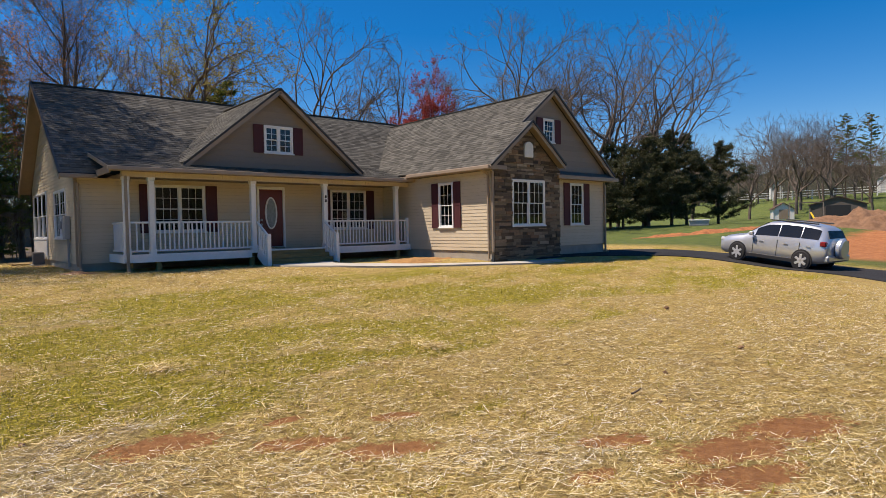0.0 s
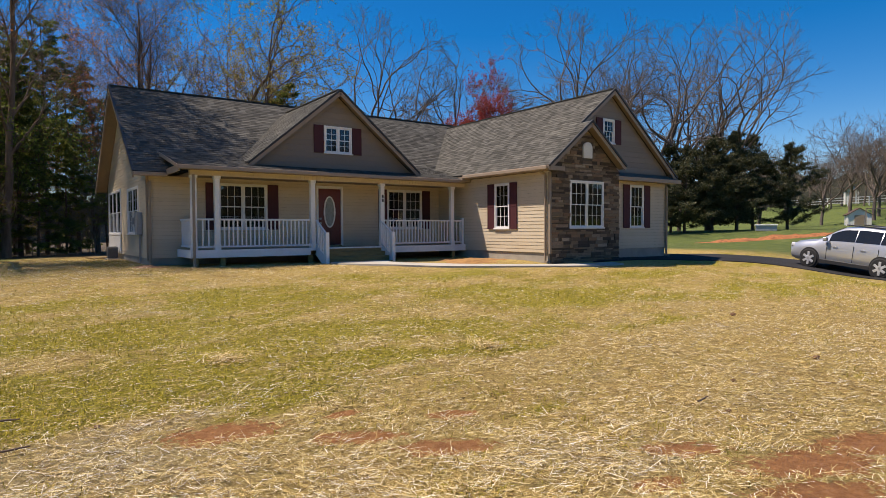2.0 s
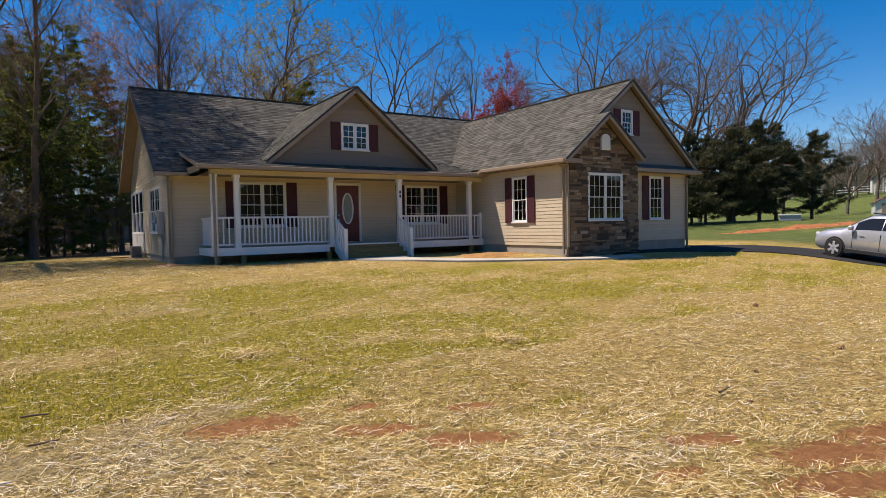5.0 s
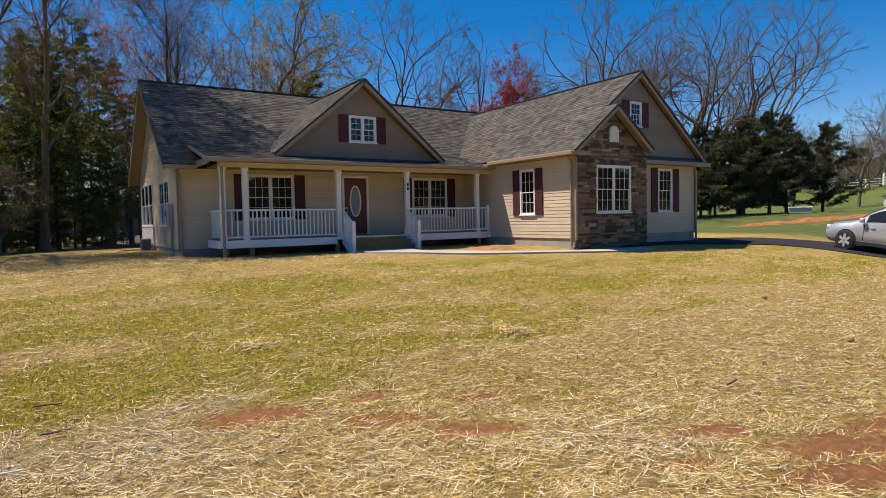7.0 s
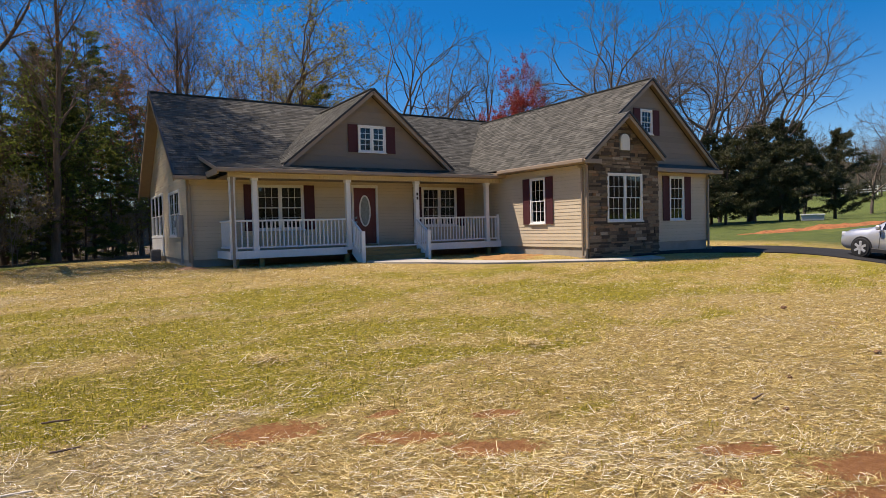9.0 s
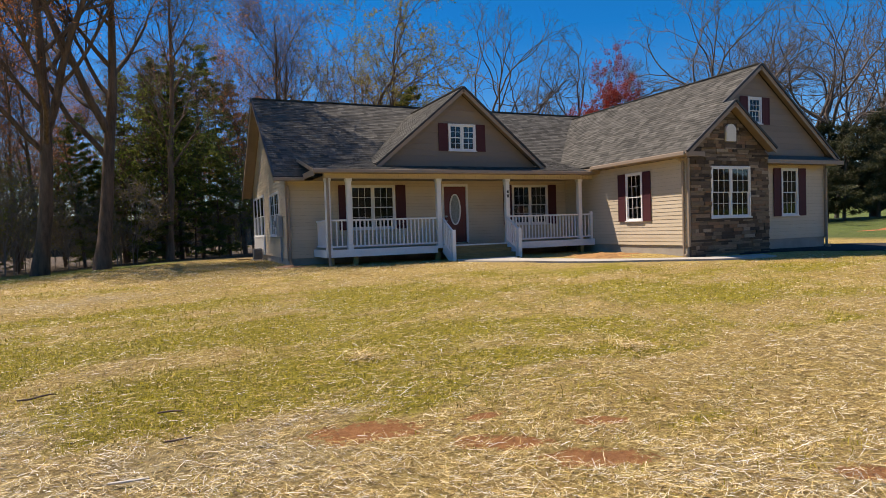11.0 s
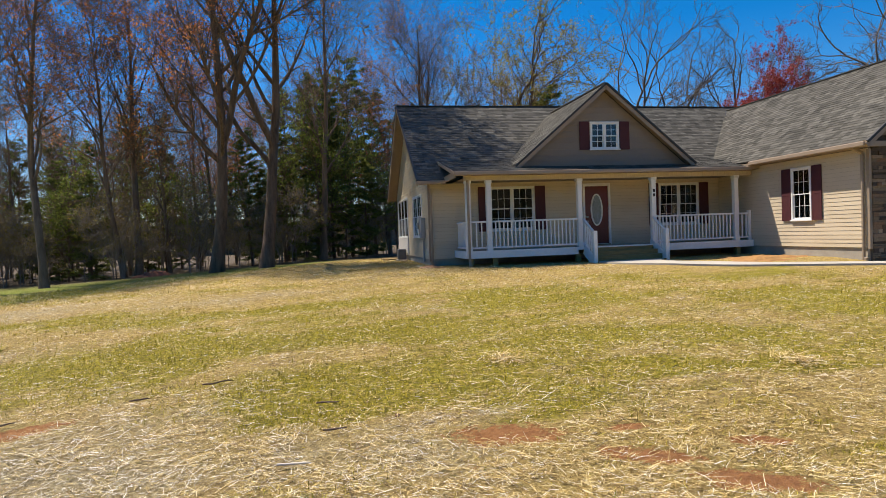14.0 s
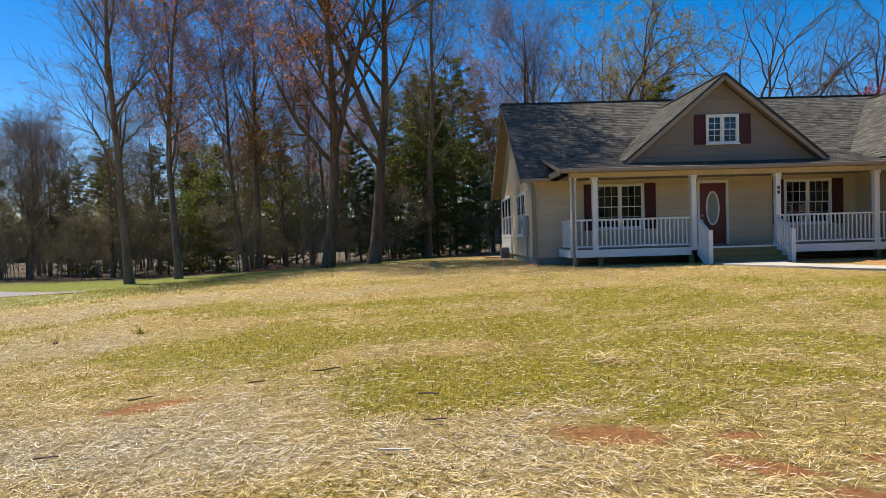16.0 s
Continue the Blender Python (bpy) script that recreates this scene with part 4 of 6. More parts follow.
def railing(p, q, y_off=0.0):
    """A run of white railing between two points of the deck: rails and balusters."""
    r = new("railing")
    r.parent = porch
    p, q = Vector(p), Vector(q)
    n = max(1, int((q - p).length / 0.125))
    up = Vector((0, 0, 1))
    beam("top_rail", p + up * 0.90, q + up * 0.90, 0.07, 0.055, WHITE, r, bevel=0.008)
    beam("bottom_rail", p + up * 0.10, q + up * 0.10, 0.05, 0.05, WHITE, r, bevel=0.006)
    for i in range(1, n):
        s = p + (q - p) * (i / n)
        part("baluster", boxes((s.x - 0.018, s.x + 0.018, s.y - 0.018, s.y + 0.018, s.z + 0.125, s.z + 0.872)), WHITE, r)


yr = PY + 0.1
railing((1.03, yr, FLOOR), (1.52, yr, FLOOR))
railing((1.68, yr, FLOOR), (4.50, yr, FLOOR))
railing((7.22, yr, FLOOR), (10.07, yr, FLOOR))
railing((10.23, yr, FLOOR), (WX0 - 0.03, yr, FLOOR))
railing((0.95, -0.03, FLOOR), (0.95, yr - 0.08, FLOOR))
part("post", boxes((WX0 - 0.12, WX0 - 0.02, yr - 0.05, yr + 0.05, FLOOR, FLOOR + 1.0), bevel=0.006), WHITE, porch)
# steps with raw timber treads
for i in range(3):
    zt = FLOOR - 0.145 * (i + 1)
    part("tread", boxes((4.70, 7.02, PY - 0.05 - 0.27 * (i + 1), PY - 0.05 - 0.27 * i + 0.015, zt - 0.035, zt)), TREATED, porch, "yellowish timber stair tread")
    part("riser", boxes((4.72, 7.0, PY - 0.05 - 0.27 * i - 0.025, PY - 0.05 - 0.27 * i - 0.003, zt + 0.0, zt + 0.109)), TREATED, porch)
    part("riser", boxes((4.72, 7.0, PY - 0.05 - 0.27 * (i + 1) + 0.01, PY - 0.05 - 0.27 * (i + 1) + 0.03, zt - 0.14, zt - 0.036)), TREATED, porch)
for x in (4.66, 7.05):
    part("newel", boxes((x - 0.06, x + 0.06, PY - 0.86, PY - 0.74, ground_z(x, -2.6) - 0.05, 1.12), bevel=0.006), WHITE, porch, "white stair newel post")
    r = new("stair_railing")
    r.parent = porch
    beam("top_rail", (x, PY - 0.02, 1.50), (x, PY - 0.78, 1.06), 0.07, 0.055, WHITE, r, bevel=0.008)
    beam("bottom_rail", (x, PY - 0.02, 0.72), (x, PY - 0.78, 0.27), 0.05, 0.05, WHITE, r, bevel=0.006)
    beam("stringer", (x, PY - 0.02, 0.52), (x, PY - 0.80, 0.10), 0.04, 0.26, WHITE, r)
    for i in range(1, 6):
        t = i / 6
        yy, zz = PY - 0.02 - 0.76 * t, 1.50 - 0.44 * t
        part("baluster", boxes((x - 0.018, x + 0.018, yy - 0.018, yy + 0.018, zz - 0.78, zz - 0.03)), WHITE, r)
# block added to stop sun leaking through the corner onto the wing wall
part("light_leak_block", boxes((10.28, WX0 - 0.003, -2.13, -1.64, 2.95, 3.13)), TAN, porch)
# porch beam and ceiling, panelled under the eave
part("beam", boxes((0.85, WX0 - 0.02, yr - 0.09, yr + 0.09, 2.79, 2.96)), SIDING, porch, "tan boxed porch beam")
for i in range(72):
    x = 0.9 + i * 0.1355
    part("beam_batten", boxes((x, x + 0.035, yr - 0.102, yr - 0.091, 2.80, 2.955)), SIDING, porch)
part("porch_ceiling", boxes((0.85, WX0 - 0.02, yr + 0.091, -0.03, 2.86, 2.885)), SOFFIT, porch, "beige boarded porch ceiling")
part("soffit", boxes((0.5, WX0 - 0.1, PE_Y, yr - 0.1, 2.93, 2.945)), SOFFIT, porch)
part("fascia", boxes((0.48, 0.52, PE_Y, 0.2, 2.86, 3.04)), TAN, porch)
beam("rake_board", (0.45, PE_Y, PE_Z - 0.06), (0.45, PT_Y - 0.1, PT_Z - 0.08), 0.03, 0.10, TAN, porch)
# the number on the porch post, as plain dark marks
for z in (2.30, 2.16):
    part("number_mark", boxes((7.105, 7.175, yr - 0.086, yr - 0.077, z, z + 0.10), bevel=0.004), DARK, porch)

# ---- fittings at the west wall ----
meter = thing("meter_box", "grey electric meter box on the gable wall", "meter box")
part("case", boxes((-0.17, -0.018, 0.75, 1.15, 1.08, 1.78), bevel=0.012), METER, meter)
part("conduit", boxes((-0.09, -0.03, 0.9, 0.96, 0.25, 1.08)), METER, meter)
part("dial", boxes((-0.23, -0.17, 1.2, 1.38, 1.4, 1.62), (-0.15, -0.018, 1.17, 1.41, 1.35, 1.7), bevel=0.01), METER, meter)
ac = thing("air_conditioner", "small grey outdoor unit beside the gable wall", "air conditioner")
gz = ground_z(-0.5, 4.0)
part("case", boxes((-0.46, -0.12, 5.35, 5.75, gz + 0.05, gz + 0.48), bevel=0.03), plain("dark_grey_metal", (0.10, 0.10, 0.105), 0.5), ac)
part("pad", boxes((-0.52, -0.06, 5.25, 5.85, gz - 0.1, gz + 0.05)), CONCRETE, ac)
part("lower_panel", boxes((-0.06, -0.018, 5.2, 8.5, 0.36, 1.04), bevel=0.008), WHITE, house, "white panel under the side windows")
landing = thing("side_landing", "low timber landing by the gable wall", "landing")
part("deck", boxes((-1.0, -0.08, 6.2, 7.6, 0.12, 0.2)), TREATED, landing)

# ---- trees ----


def limb(rng, p, d, length, r, n, rise, wild):
    pts, rad = [np.array(p, float)], [r]
    d = np.array(d, float)
    for i in range(n):
        d = d + rng.normal(0, wild, 3) + np.array((0, 0, rise))
        d /= np.linalg.norm(d)
        pts.append(pts[-1] + d * length / n)
        rad.append(r * (1 - (i + 1) / n) ** 1.0 * 0.9 + r * 0.1 + 0.001)
    return np.array(pts), np.array(rad)


def grow(seed, tall, r, first=0.3, spread=0.8, counts=(12, 6, 6, 4), reach=0.42, fork=0, thin=0.008):
    """Lines of a bare tree by level: trunk, limbs, branches, twigs."""
    rng = np.random.default_rng(seed)
    levels = [[], [], [], [], []]
    trunk = limb(rng, (0, 0, -0.3), (rng.normal(0, 0.04), rng.normal(0, 0.04), 1), tall * 0.86, r, 12, 0.03, 0.045)
    trunk[1][0] *= 1.35
    levels[0].append(trunk)
    leaders = [trunk]
    for _ in range(fork):
        k = int(rng.integers(3, 6))
        a = rng.uniform(0, 6.28)
        b = limb(rng, trunk[0][k], (math.cos(a) * 0.45, math.sin(a) * 0.45, 1), tall * 0.6, trunk[1][k] * 0.8, 9, 0.05, 0.07)
        levels[0].append(b)
        leaders.append(b)

    def side(line, f, tilt, length, lv, rise, wild):
        pts, rad = line
        x = f * (len(pts) - 1)
        i = min(int(x), len(pts) - 2)
        p = pts[i] + (pts[i + 1] - pts[i]) * (x - i)
        rr = rad[i] + (rad[i + 1] - rad[i]) * (x - i)
        d = pts[i + 1] - pts[i]
        d /= np.linalg.norm(d)
        q = rng.normal(0, 1, 3)
        q -= d * q.dot(d)
        q /= np.linalg.norm(q) + 1e-6
        out = limb(rng, p, d * math.cos(tilt) + q * math.sin(tilt), length, max(thin, rr * (0.58 if lv < 3 else 0.66)), (8, 6, 4, 3)[lv - 1], rise, wild)
        levels[lv].append(out)
        return out

    for lead in leaders:
        for k in range(counts[0] // len(leaders) + 1):
            f = first + (0.97 - first) * (k + rng.uniform(0, 0.9)) / (counts[0] // len(leaders) + 1) if lead is trunk else rng.uniform(0.15, 0.95)
            a = side(lead, f, rng.uniform(0.5, 1.0) * spread, tall * reach * rng.uniform(0.6, 1.05) * (1.1 - 0.55 * f), 1, 0.06, 0.10)
            for _ in range(counts[1]):
                b = side(a, rng.uniform(0.25, 0.97), rng.uniform(0.4, 0.9), tall * 0.13 * rng.uniform(0.6, 1.3), 2, 0.03, 0.11)
                for _ in range(counts[2]):
                    c = side(b, rng.uniform(0.2, 1.0), rng.uniform(0.4, 0.9), tall * 0.065 * rng.uniform(0.6, 1.3), 3, 0.03, 0.15)
                    for _ in range(counts[3]):
                        side(c, rng.uniform(0.2, 1.0), rng.uniform(0.3, 0.8), tall * 0.042 * rng.uniform(0.6, 1.3), 4, 0.02, 0.18)
    return levels


def grow_forked(seed, tall, r, angle=0.5, base=0.26, depth=7, wide=0.36):
    """Lines of a round-headed tree: trunk and crooked limbs that fork again and again inside an oval crown."""
    rng = np.random.default_rng(seed)
    levels = [[], [], [], [], []]
    slot = (0, 1, 1, 2, 2, 3, 3, 4, 4)

    def outside(p):
        return math.hypot(p[0], p[1]) / (wide * tall), (p[2] / tall - 0.60) / 0.40

    def fork(p, d, length, rr, k):
        line = limb(rng, p, d, length, rr, 8 if k < 3 else 4, 0.035 if k else 0.0, 0.04 if k == 0 else 0.10 + 0.015 * k)
        h, v = outside(line[0][-1])
        if h * h + v * v > 1.0 and k > 1:
            line = limb(rng, p, d, length * 0.5, rr, 4, 0.0, 0.14)
        line[1][:] = np.linspace(rr, rr * 0.80, len(line[1]))
        levels[slot[k]].append(line)
        pts = line[0]
        if k >= 3:
            for _ in range(3):
                i = int(rng.integers(1, len(pts)))
                q = (pts[i] - pts[i - 1]) / np.linalg.norm(pts[i] - pts[i - 1]) + rng.normal(0, 0.55, 3)
                levels[4].append(limb(rng, pts[i], q, tall * 0.036 * rng.uniform(0.6, 1.3), 0.010, 3, 0.02, 0.14))
        if k == depth:
            return
        if 1 <= k <= 3:
            i = int(rng.integers(2, len(pts) - 1))
            q = (pts[i] - pts[i - 1]) / np.linalg.norm(pts[i] - pts[i - 1]) + rng.normal(0, 0.75, 3)
            fork(pts[i], q, length * rng.uniform(0.5, 0.8), max(0.012, rr * 0.5), k + 2)
        end = pts[-1] - pts[-2]
        end /= np.linalg.norm(end)
        q = rng.normal(0, 1, 3)
        q -= end * q.dot(end)
        q /= np.linalg.norm(q)
        w = np.cross(end, q)
        m = 4 if k == 0 else 2
        t0 = rng.uniform(0, 6.283)
        for j in range(m):
            lead = j == 0
            t = t0 + 6.283 * j / m + rng.normal(0, 0.3)
            ang = angle * rng.uniform(0.7, 1.35) * (0.4 if lead else 1.0)
            go = end * math.cos(ang) + (q * math.cos(t) + w * math.sin(t)) * math.sin(ang)
            step = tall * 0.20 * rng.uniform(0.8, 1.15) if k == 0 else length * rng.uniform(0.70, 0.92)
            fork(pts[-1], go, step, max(0.012, rr * 0.80 * (0.88 if lead else 0.68)), k + 1)

    fork((0, 0, -0.3), (rng.normal(0, 0.03), rng.normal(0, 0.03), 1), tall * base, r, 0)
    return levels


def scatter(rng, centres, n, size, spread, long=1.6):
    """Corners of n small leaves round the given points."""
    c = centres[rng.integers(0, len(centres), n)] + rng.normal(0, spread, (n, 3))
    a = rng.normal(0, 1, (n, 3))
    a /= np.linalg.norm(a, axis=1)[:, None]
    b = np.cross(a, rng.normal(0, 1, (n, 3)))
    b /= np.linalg.norm(b, axis=1)[:, None] + 1e-6
    s = size * rng.uniform(0.5, 1.3, (n, 1))
    return np.stack((c - a * s * long, c + b * s * 0.6, c + a * s * long, c - b * s * 0.6), 1).reshape(-1, 3)


def bare_tree(label, seed, tall, r, bark, leaves=None, count=0, size=0.05, split=True, **more):
    ob = thing("tree", label, "tree")
    lv = grow_forked(seed, tall, r, **more) if "depth" in more else grow(seed, tall, r, **more)
    tubes_part("trunk", lv[0], 9, bark, ob)
    if split:
        for line in lv[1]:
            tubes_part("limb", [line], 6, bark, ob)
    else:
        tagged(tubes_part("stem_mass", lv[1], 5, bark, ob), kind="stuff")
    tagged(tubes_part("branchwork", lv[2], 4, bark, ob), kind="stuff")
    tagged(tubes_part("twig_mass", lv[3] + lv[4], 3, bark, ob), kind="stuff")
    if leaves is not None:
        rng = np.random.default_rng(seed + 50)
        ends = np.concatenate([p[1:] for p, _ in lv[4]])
        quads_mesh("crown", scatter(rng, ends, count, size, 0.10), 4, leaves, ob)
    return ob


def conifer(label, seed, tall, r, first, wide, material, tufts, size, droop=0.0, ragged=0.35, bark=None, shape=0.7, boughs=9, flat=0.5):
    """An evergreen: trunk, boughs, and a crown of fine needle sprays."""
    rng = np.random.default_rng(seed)
    ob = thing("conifer", label, "tree")
    tubes_part("trunk", [limb(rng, (0, 0, -0.3), (0, 0, 1), tall + 0.3, r, 10, 0.02, 0.02)], 8, bark or BARK, ob)
    lines, pts = [], []
    n = int(tall * boughs)
    for i in range(n):
        f = first + (1 - first) * (i + rng.uniform(0, 1)) / n
        length = wide * (max(0.01, 1 - f) / (1 - first)) ** shape * rng.uniform(1 - ragged, 1.1) + 0.25
        a = rng.uniform(0, 6.283)
        p, q = limb(rng, (0, 0, f * tall), (math.cos(a), math.sin(a), 0.35 - droop), length, 0.012 + 0.02 * (1 - f), 5, 0.03 - droop * 0.12, 0.10)
        lines.append((p, q))
        # side shoots, more of them on long boughs
        for _ in range(2 + int(length * 3)):
            k = int(rng.integers(1, 5))
            b = a + rng.choice((-1, 1)) * rng.uniform(0.5, 1.1)
            e = limb(rng, p[k] + (p[k + 1] - p[k]) * rng.uniform(), (math.cos(b), math.sin(b), 0.1 - 0.5 * droop), length * rng.uniform(0.15, 0.35), 0.007, 3, 0.0, 0.12)
            lines.append(e)
            w = rng.uniform(0.2, 1.0, (7, 1)) * 3
            j = w.astype(int).clip(0, 2)[:, 0]
            pts.append(e[0][j] + (e[0][j + 1] - e[0][j]) * (w - j[:, None]))
        pts.append(p[3:])
    tagged(tubes_part("bough_mass", lines, 3, bark or BARK, ob), kind="stuff")
    centres = np.concatenate(pts)
    c = centres[rng.integers(0, len(centres), tufts)] + rng.normal(0, 0.09, (tufts, 3)) * np.array((1, 1, flat))
    d = rng.normal(0, 1, (tufts, 3)) * np.array((1, 1, flat))
    d /= np.linalg.norm(d, axis=1)[:, None]
    e = np.cross(d, rng.normal(0, 1, (tufts, 3)))
    e /= np.linalg.norm(e, axis=1)[:, None] + 1e-6
    z = size * rng.uniform(0.6, 1.3, (tufts, 1))
    quads_mesh("crown", np.stack((c - d * z * 3, c + e * z * 0.42, c + d * z * 3, c - e * z * 0.42), 1).reshape(-1, 3), 4, material, ob)
    return ob


def plant(ob, x, y, scale=1.0, turn=0.0, lean=(0, 0), first=False, sink=0.0):
    """Puts a tree, or a copy of it, on the ground."""
    m = pose(x, y, ground_z(x, y) - sink, lean[0], lean[1], turn) @ Matrix.Scale(scale, 4)
    if first:
        ob.matrix_basis = m
        return ob
    made = copy_thing(ob, m)
    made.matrix_basis = m
    return made


oak = bare_tree("tall tree with rust-coloured spring buds at the lawn's edge", 3, 19.0, 0.27, BARK, RUST, 14000, 0.045, first=0.24, fork=1, spread=0.95, counts=(20, 8, 6, 4), reach=0.38)
oak_b = bare_tree("tall tree with rust-coloured spring buds at the lawn's edge", 8, 20.0, 0.28, BARK, RUST, 5000, 0.045, first=0.26, fork=1, spread=1.0, counts=(24, 9, 7, 4), reach=0.42)
slim = bare_tree("slender bare tree at the wood's edge", 12, 18.0, 0.19, BARK_MID, None, first=0.30, spread=0.75, reach=0.26, counts=(18, 7, 6, 4))
slim_b = bare_tree("slender tree with rust-coloured buds", 21, 17.0, 0.15, BARK_MID, RUST, 7000, 0.045, first=0.26, spread=0.85, reach=0.26, counts=(18, 7, 6, 4))
broad = bare_tree("broad bare tree with a spreading crown", 31, 20.0, 0.34, BARK_PALE, None, angle=0.55, base=0.22, depth=7, wide=0.44)
plain_bare = bare_tree("bare grey tree behind the house", 44, 18.0, 0.28, BARK_PALE, None, angle=0.50, base=0.28, depth=7, wide=0.34)
plain_bare_b = bare_tree("bare grey tree behind the house", 47, 18.0, 0.26, BARK_PALE, None, angle=0.44, base=0.32, depth=7, wide=0.27)
olive = bare_tree("large tree with olive-yellow spring buds", 52, 20.0, 0.32, BARK, OLIVE, 24000, 0.055, angle=0.55, base=0.22, depth=7, wide=0.48)
maple = bare_tree("red-budded maple behind the house", 61, 12.5, 0.17, BARK, SCARLET, 26000, 0.045, first=0.3, spread=0.85, reach=0.40)
sapling = bare_tree("thin sapling with fresh yellow-green leaves", 66, 8.0, 0.06, BARK, FRESH, 3200, 0.05, split=False, first=0.12, spread=0.8, reach=0.38, counts=(12, 5, 4, 3))
brush = bare_tree("bare tangled shrub at the wood's edge", 71, 4.0, 0.03, bark_mat("bark_dry", (0.13, 0.105, 0.085), (0.32, 0.27, 0.225)), OLIVE, 500, 0.04, split=False, first=0.05, spread=1.0, reach=0.6, counts=(12, 5, 4, 3), fork=3)
pine = conifer("dark green pine in the wood", 81, 12.0, 0.13, 0.25, 2.4, NEEDLES, 20000, 0.042, 0.05, 0.85, shape=0.45, boughs=7)
pine_b = conifer("sparse dark pine in the wood", 82, 14.0, 0.15, 0.42, 2.3, NEEDLES, 15000, 0.042, 0.0, 0.85, shape=0.4, boughs=5)
hemlock = conifer("low green hemlock with drooping boughs", 83, 7.0, 0.08, 0.04, 2.4, leaf_mat("hemlock_needles", [(0.0, (0.05, 0.07, 0.012)), (0.6, (0.12, 0.145, 0.025)), (1.0, (0.27, 0.27, 0.05))], 0.5), 20000, 0.036, 0.35, 0.6, boughs=8)
cedar = conifer("dense dark cedar beside the field", 84, 8.5, 0.16, 0.04, 4.2, CEDAR, 34000, 0.05, 0.0, 0.85, shape=0.55, boughs=11, flat=0.9)

plant(oak, -8.0, 7.0, 1.0, 20, first=True)
plant(oak_b, -6.0, 7.3, 1.0, 200, first=True)
plant(slim, -12.5, 12.0, 1.0, 0, first=True)
plant(slim_b, -14.7, 7.3, 1.12, 0, first=True)
plant(broad, 50.5, 12.0, 1.02, 0, first=True)
plant(plain_bare, 20.6, 24.1, 1.03, 40, first=True)
plant(plain_bare_b, 28.0, 21.7, 0.95, 0, first=True)
plant(olive, 9.2, 23.5, 0.98, 30, first=True)
plant(maple, 24.6, 15.2, 0.92, 0, first=True)
plant(sapling, -3.6, 12.5, 1.0, 0, first=True)
plant(brush, -9.5, 10.5, 0.8, 0, first=True)
plant(pine, -3.9, 15.0, 0.85, 0, first=True)
plant(pine_b, -1.9, 17.0, 0.85, 0, first=True)
plant(hemlock, -6.6, 12.5, 0.7, 0, first=True)
plant(cedar, 43.2, 9.8, 0.85, 0, first=True)

for x, y, s, turn in ((-16.0, 5.6, 1.0, 130), (-3.6, 12.2, 1.0, 250), (-19.0, 15.0, 0.6, 80), (-10.8, 17.5, 0.7, 10), (-26.5, 15.0, 0.5, 70), (-23.0, 21.0, 0.5, 30), (-20.5, 12.8, 0.55, 200), (-24.5, 12.2, 0.55, 300), (-28.5, 19.0, 0.6, 15)):
    plant(slim, x, y, s, turn)
for x, y, s, turn in ((-12.9, 11.4, 0.95, 90),
                      (-9.2, 14.8, 0.8, 120), (-2.6, 20.5, 0.75, 60), (0.6, 19.0, 0.75, 140)):
    plant(slim_b, x, y, s, turn)
for x, y, s, turn in ((-10.4, 21.0, 0.6, 60),):
    plant(oak, x, y, s, turn)
for x, y, s, turn in ((3.0, 19.8, 0.86, 60), (-16.8, 24.0, 0.5, 10)):
    plant(oak_b, x, y, s, turn)
for x, y, s, turn in ((46.4, 14.5, 0.98, 90), (71, 10.5, 0.52, 20), (77.4, 7.6, 0.60, 50), (78.8, 4.0, 0.62, 140), (75.0, -0.8, 0.42, 200), (83, 9, 0.6, 250), (84, -6, 0.6, 90), (88, 14, 0.7, 30), (66, 15, 0.55, 300)):
    plant(broad, x, y, s, turn)
for x, y, s, turn in ((35.3, 15.6, 1.04, 10), (43.0, 16.5, 0.95, 200), (46.0, 19.0, 0.9, 120), (31.0, 30.0, 0.75, 60), (-31, 24, 0.6, 0), (40, 24, 0.7, 20)):
    plant(plain_bare, x, y, s, turn)
for x, y, s, turn in ((36.5, 22.0, 0.75, 100), (24.0, 31.0, 0.7, 10), (-20.0, 27.0, 0.65, 40), (16.0, 30.0, 0.7, 300), (55, 18, 0.8, 20)):
    plant(plain_bare_b, x, y, s, turn)
plant(olive, 14.2, 26.5, 0.62, 200)
for x, y, s, turn in ((-5.6, 16.0, 0.8, 40), (-0.2, 20.5, 0.9, 130), (-13.7, 23.1, 0.85, 60), (-16.7, 18.6, 0.65, 20), (-22.5, 16.5, 0.55, 130), (2.2, 24, 0.85, 20), (-26, 22, 0.6, 70)):
    plant(pine, x, y, s, turn)
for x, y, s, turn in ((-3.2, 18.6, 0.82, 60), (-15.0, 21.0, 0.75, 150), (-21.0, 24.0, 0.7, 20), (-18, 29, 0.8, 100), (-1.0, 25.0, 0.9, 45), (-28.0, 26.0, 0.7, 10), (-3.0, 14.0, 0.7, 170), (90, 3.2, 0.82, 0), (94, 7, 0.85, 30)):
    plant(pine_b, x, y, s, turn)
for x, y, s, turn in ((-15.0, 13.2, 0.75, 20), (-4.4, 11.6, 0.6, 0), (-2.4, 12.8, 0.75, 120), (-18.4, 14.8, 0.6, 60), (-1.2, 14.6, 0.8, 200), (-13.4, 16.8, 0.7, 140), (-22.6, 14.2, 0.55, 30), (-25.5, 18.0, 0.6, 90), (-5.8, 19.0, 0.9, 0), (13.6, 24.0, 1.75, 0), (15.2, 25.4, 1.45, 80)):
    plant(hemlock, x, y, s, turn)
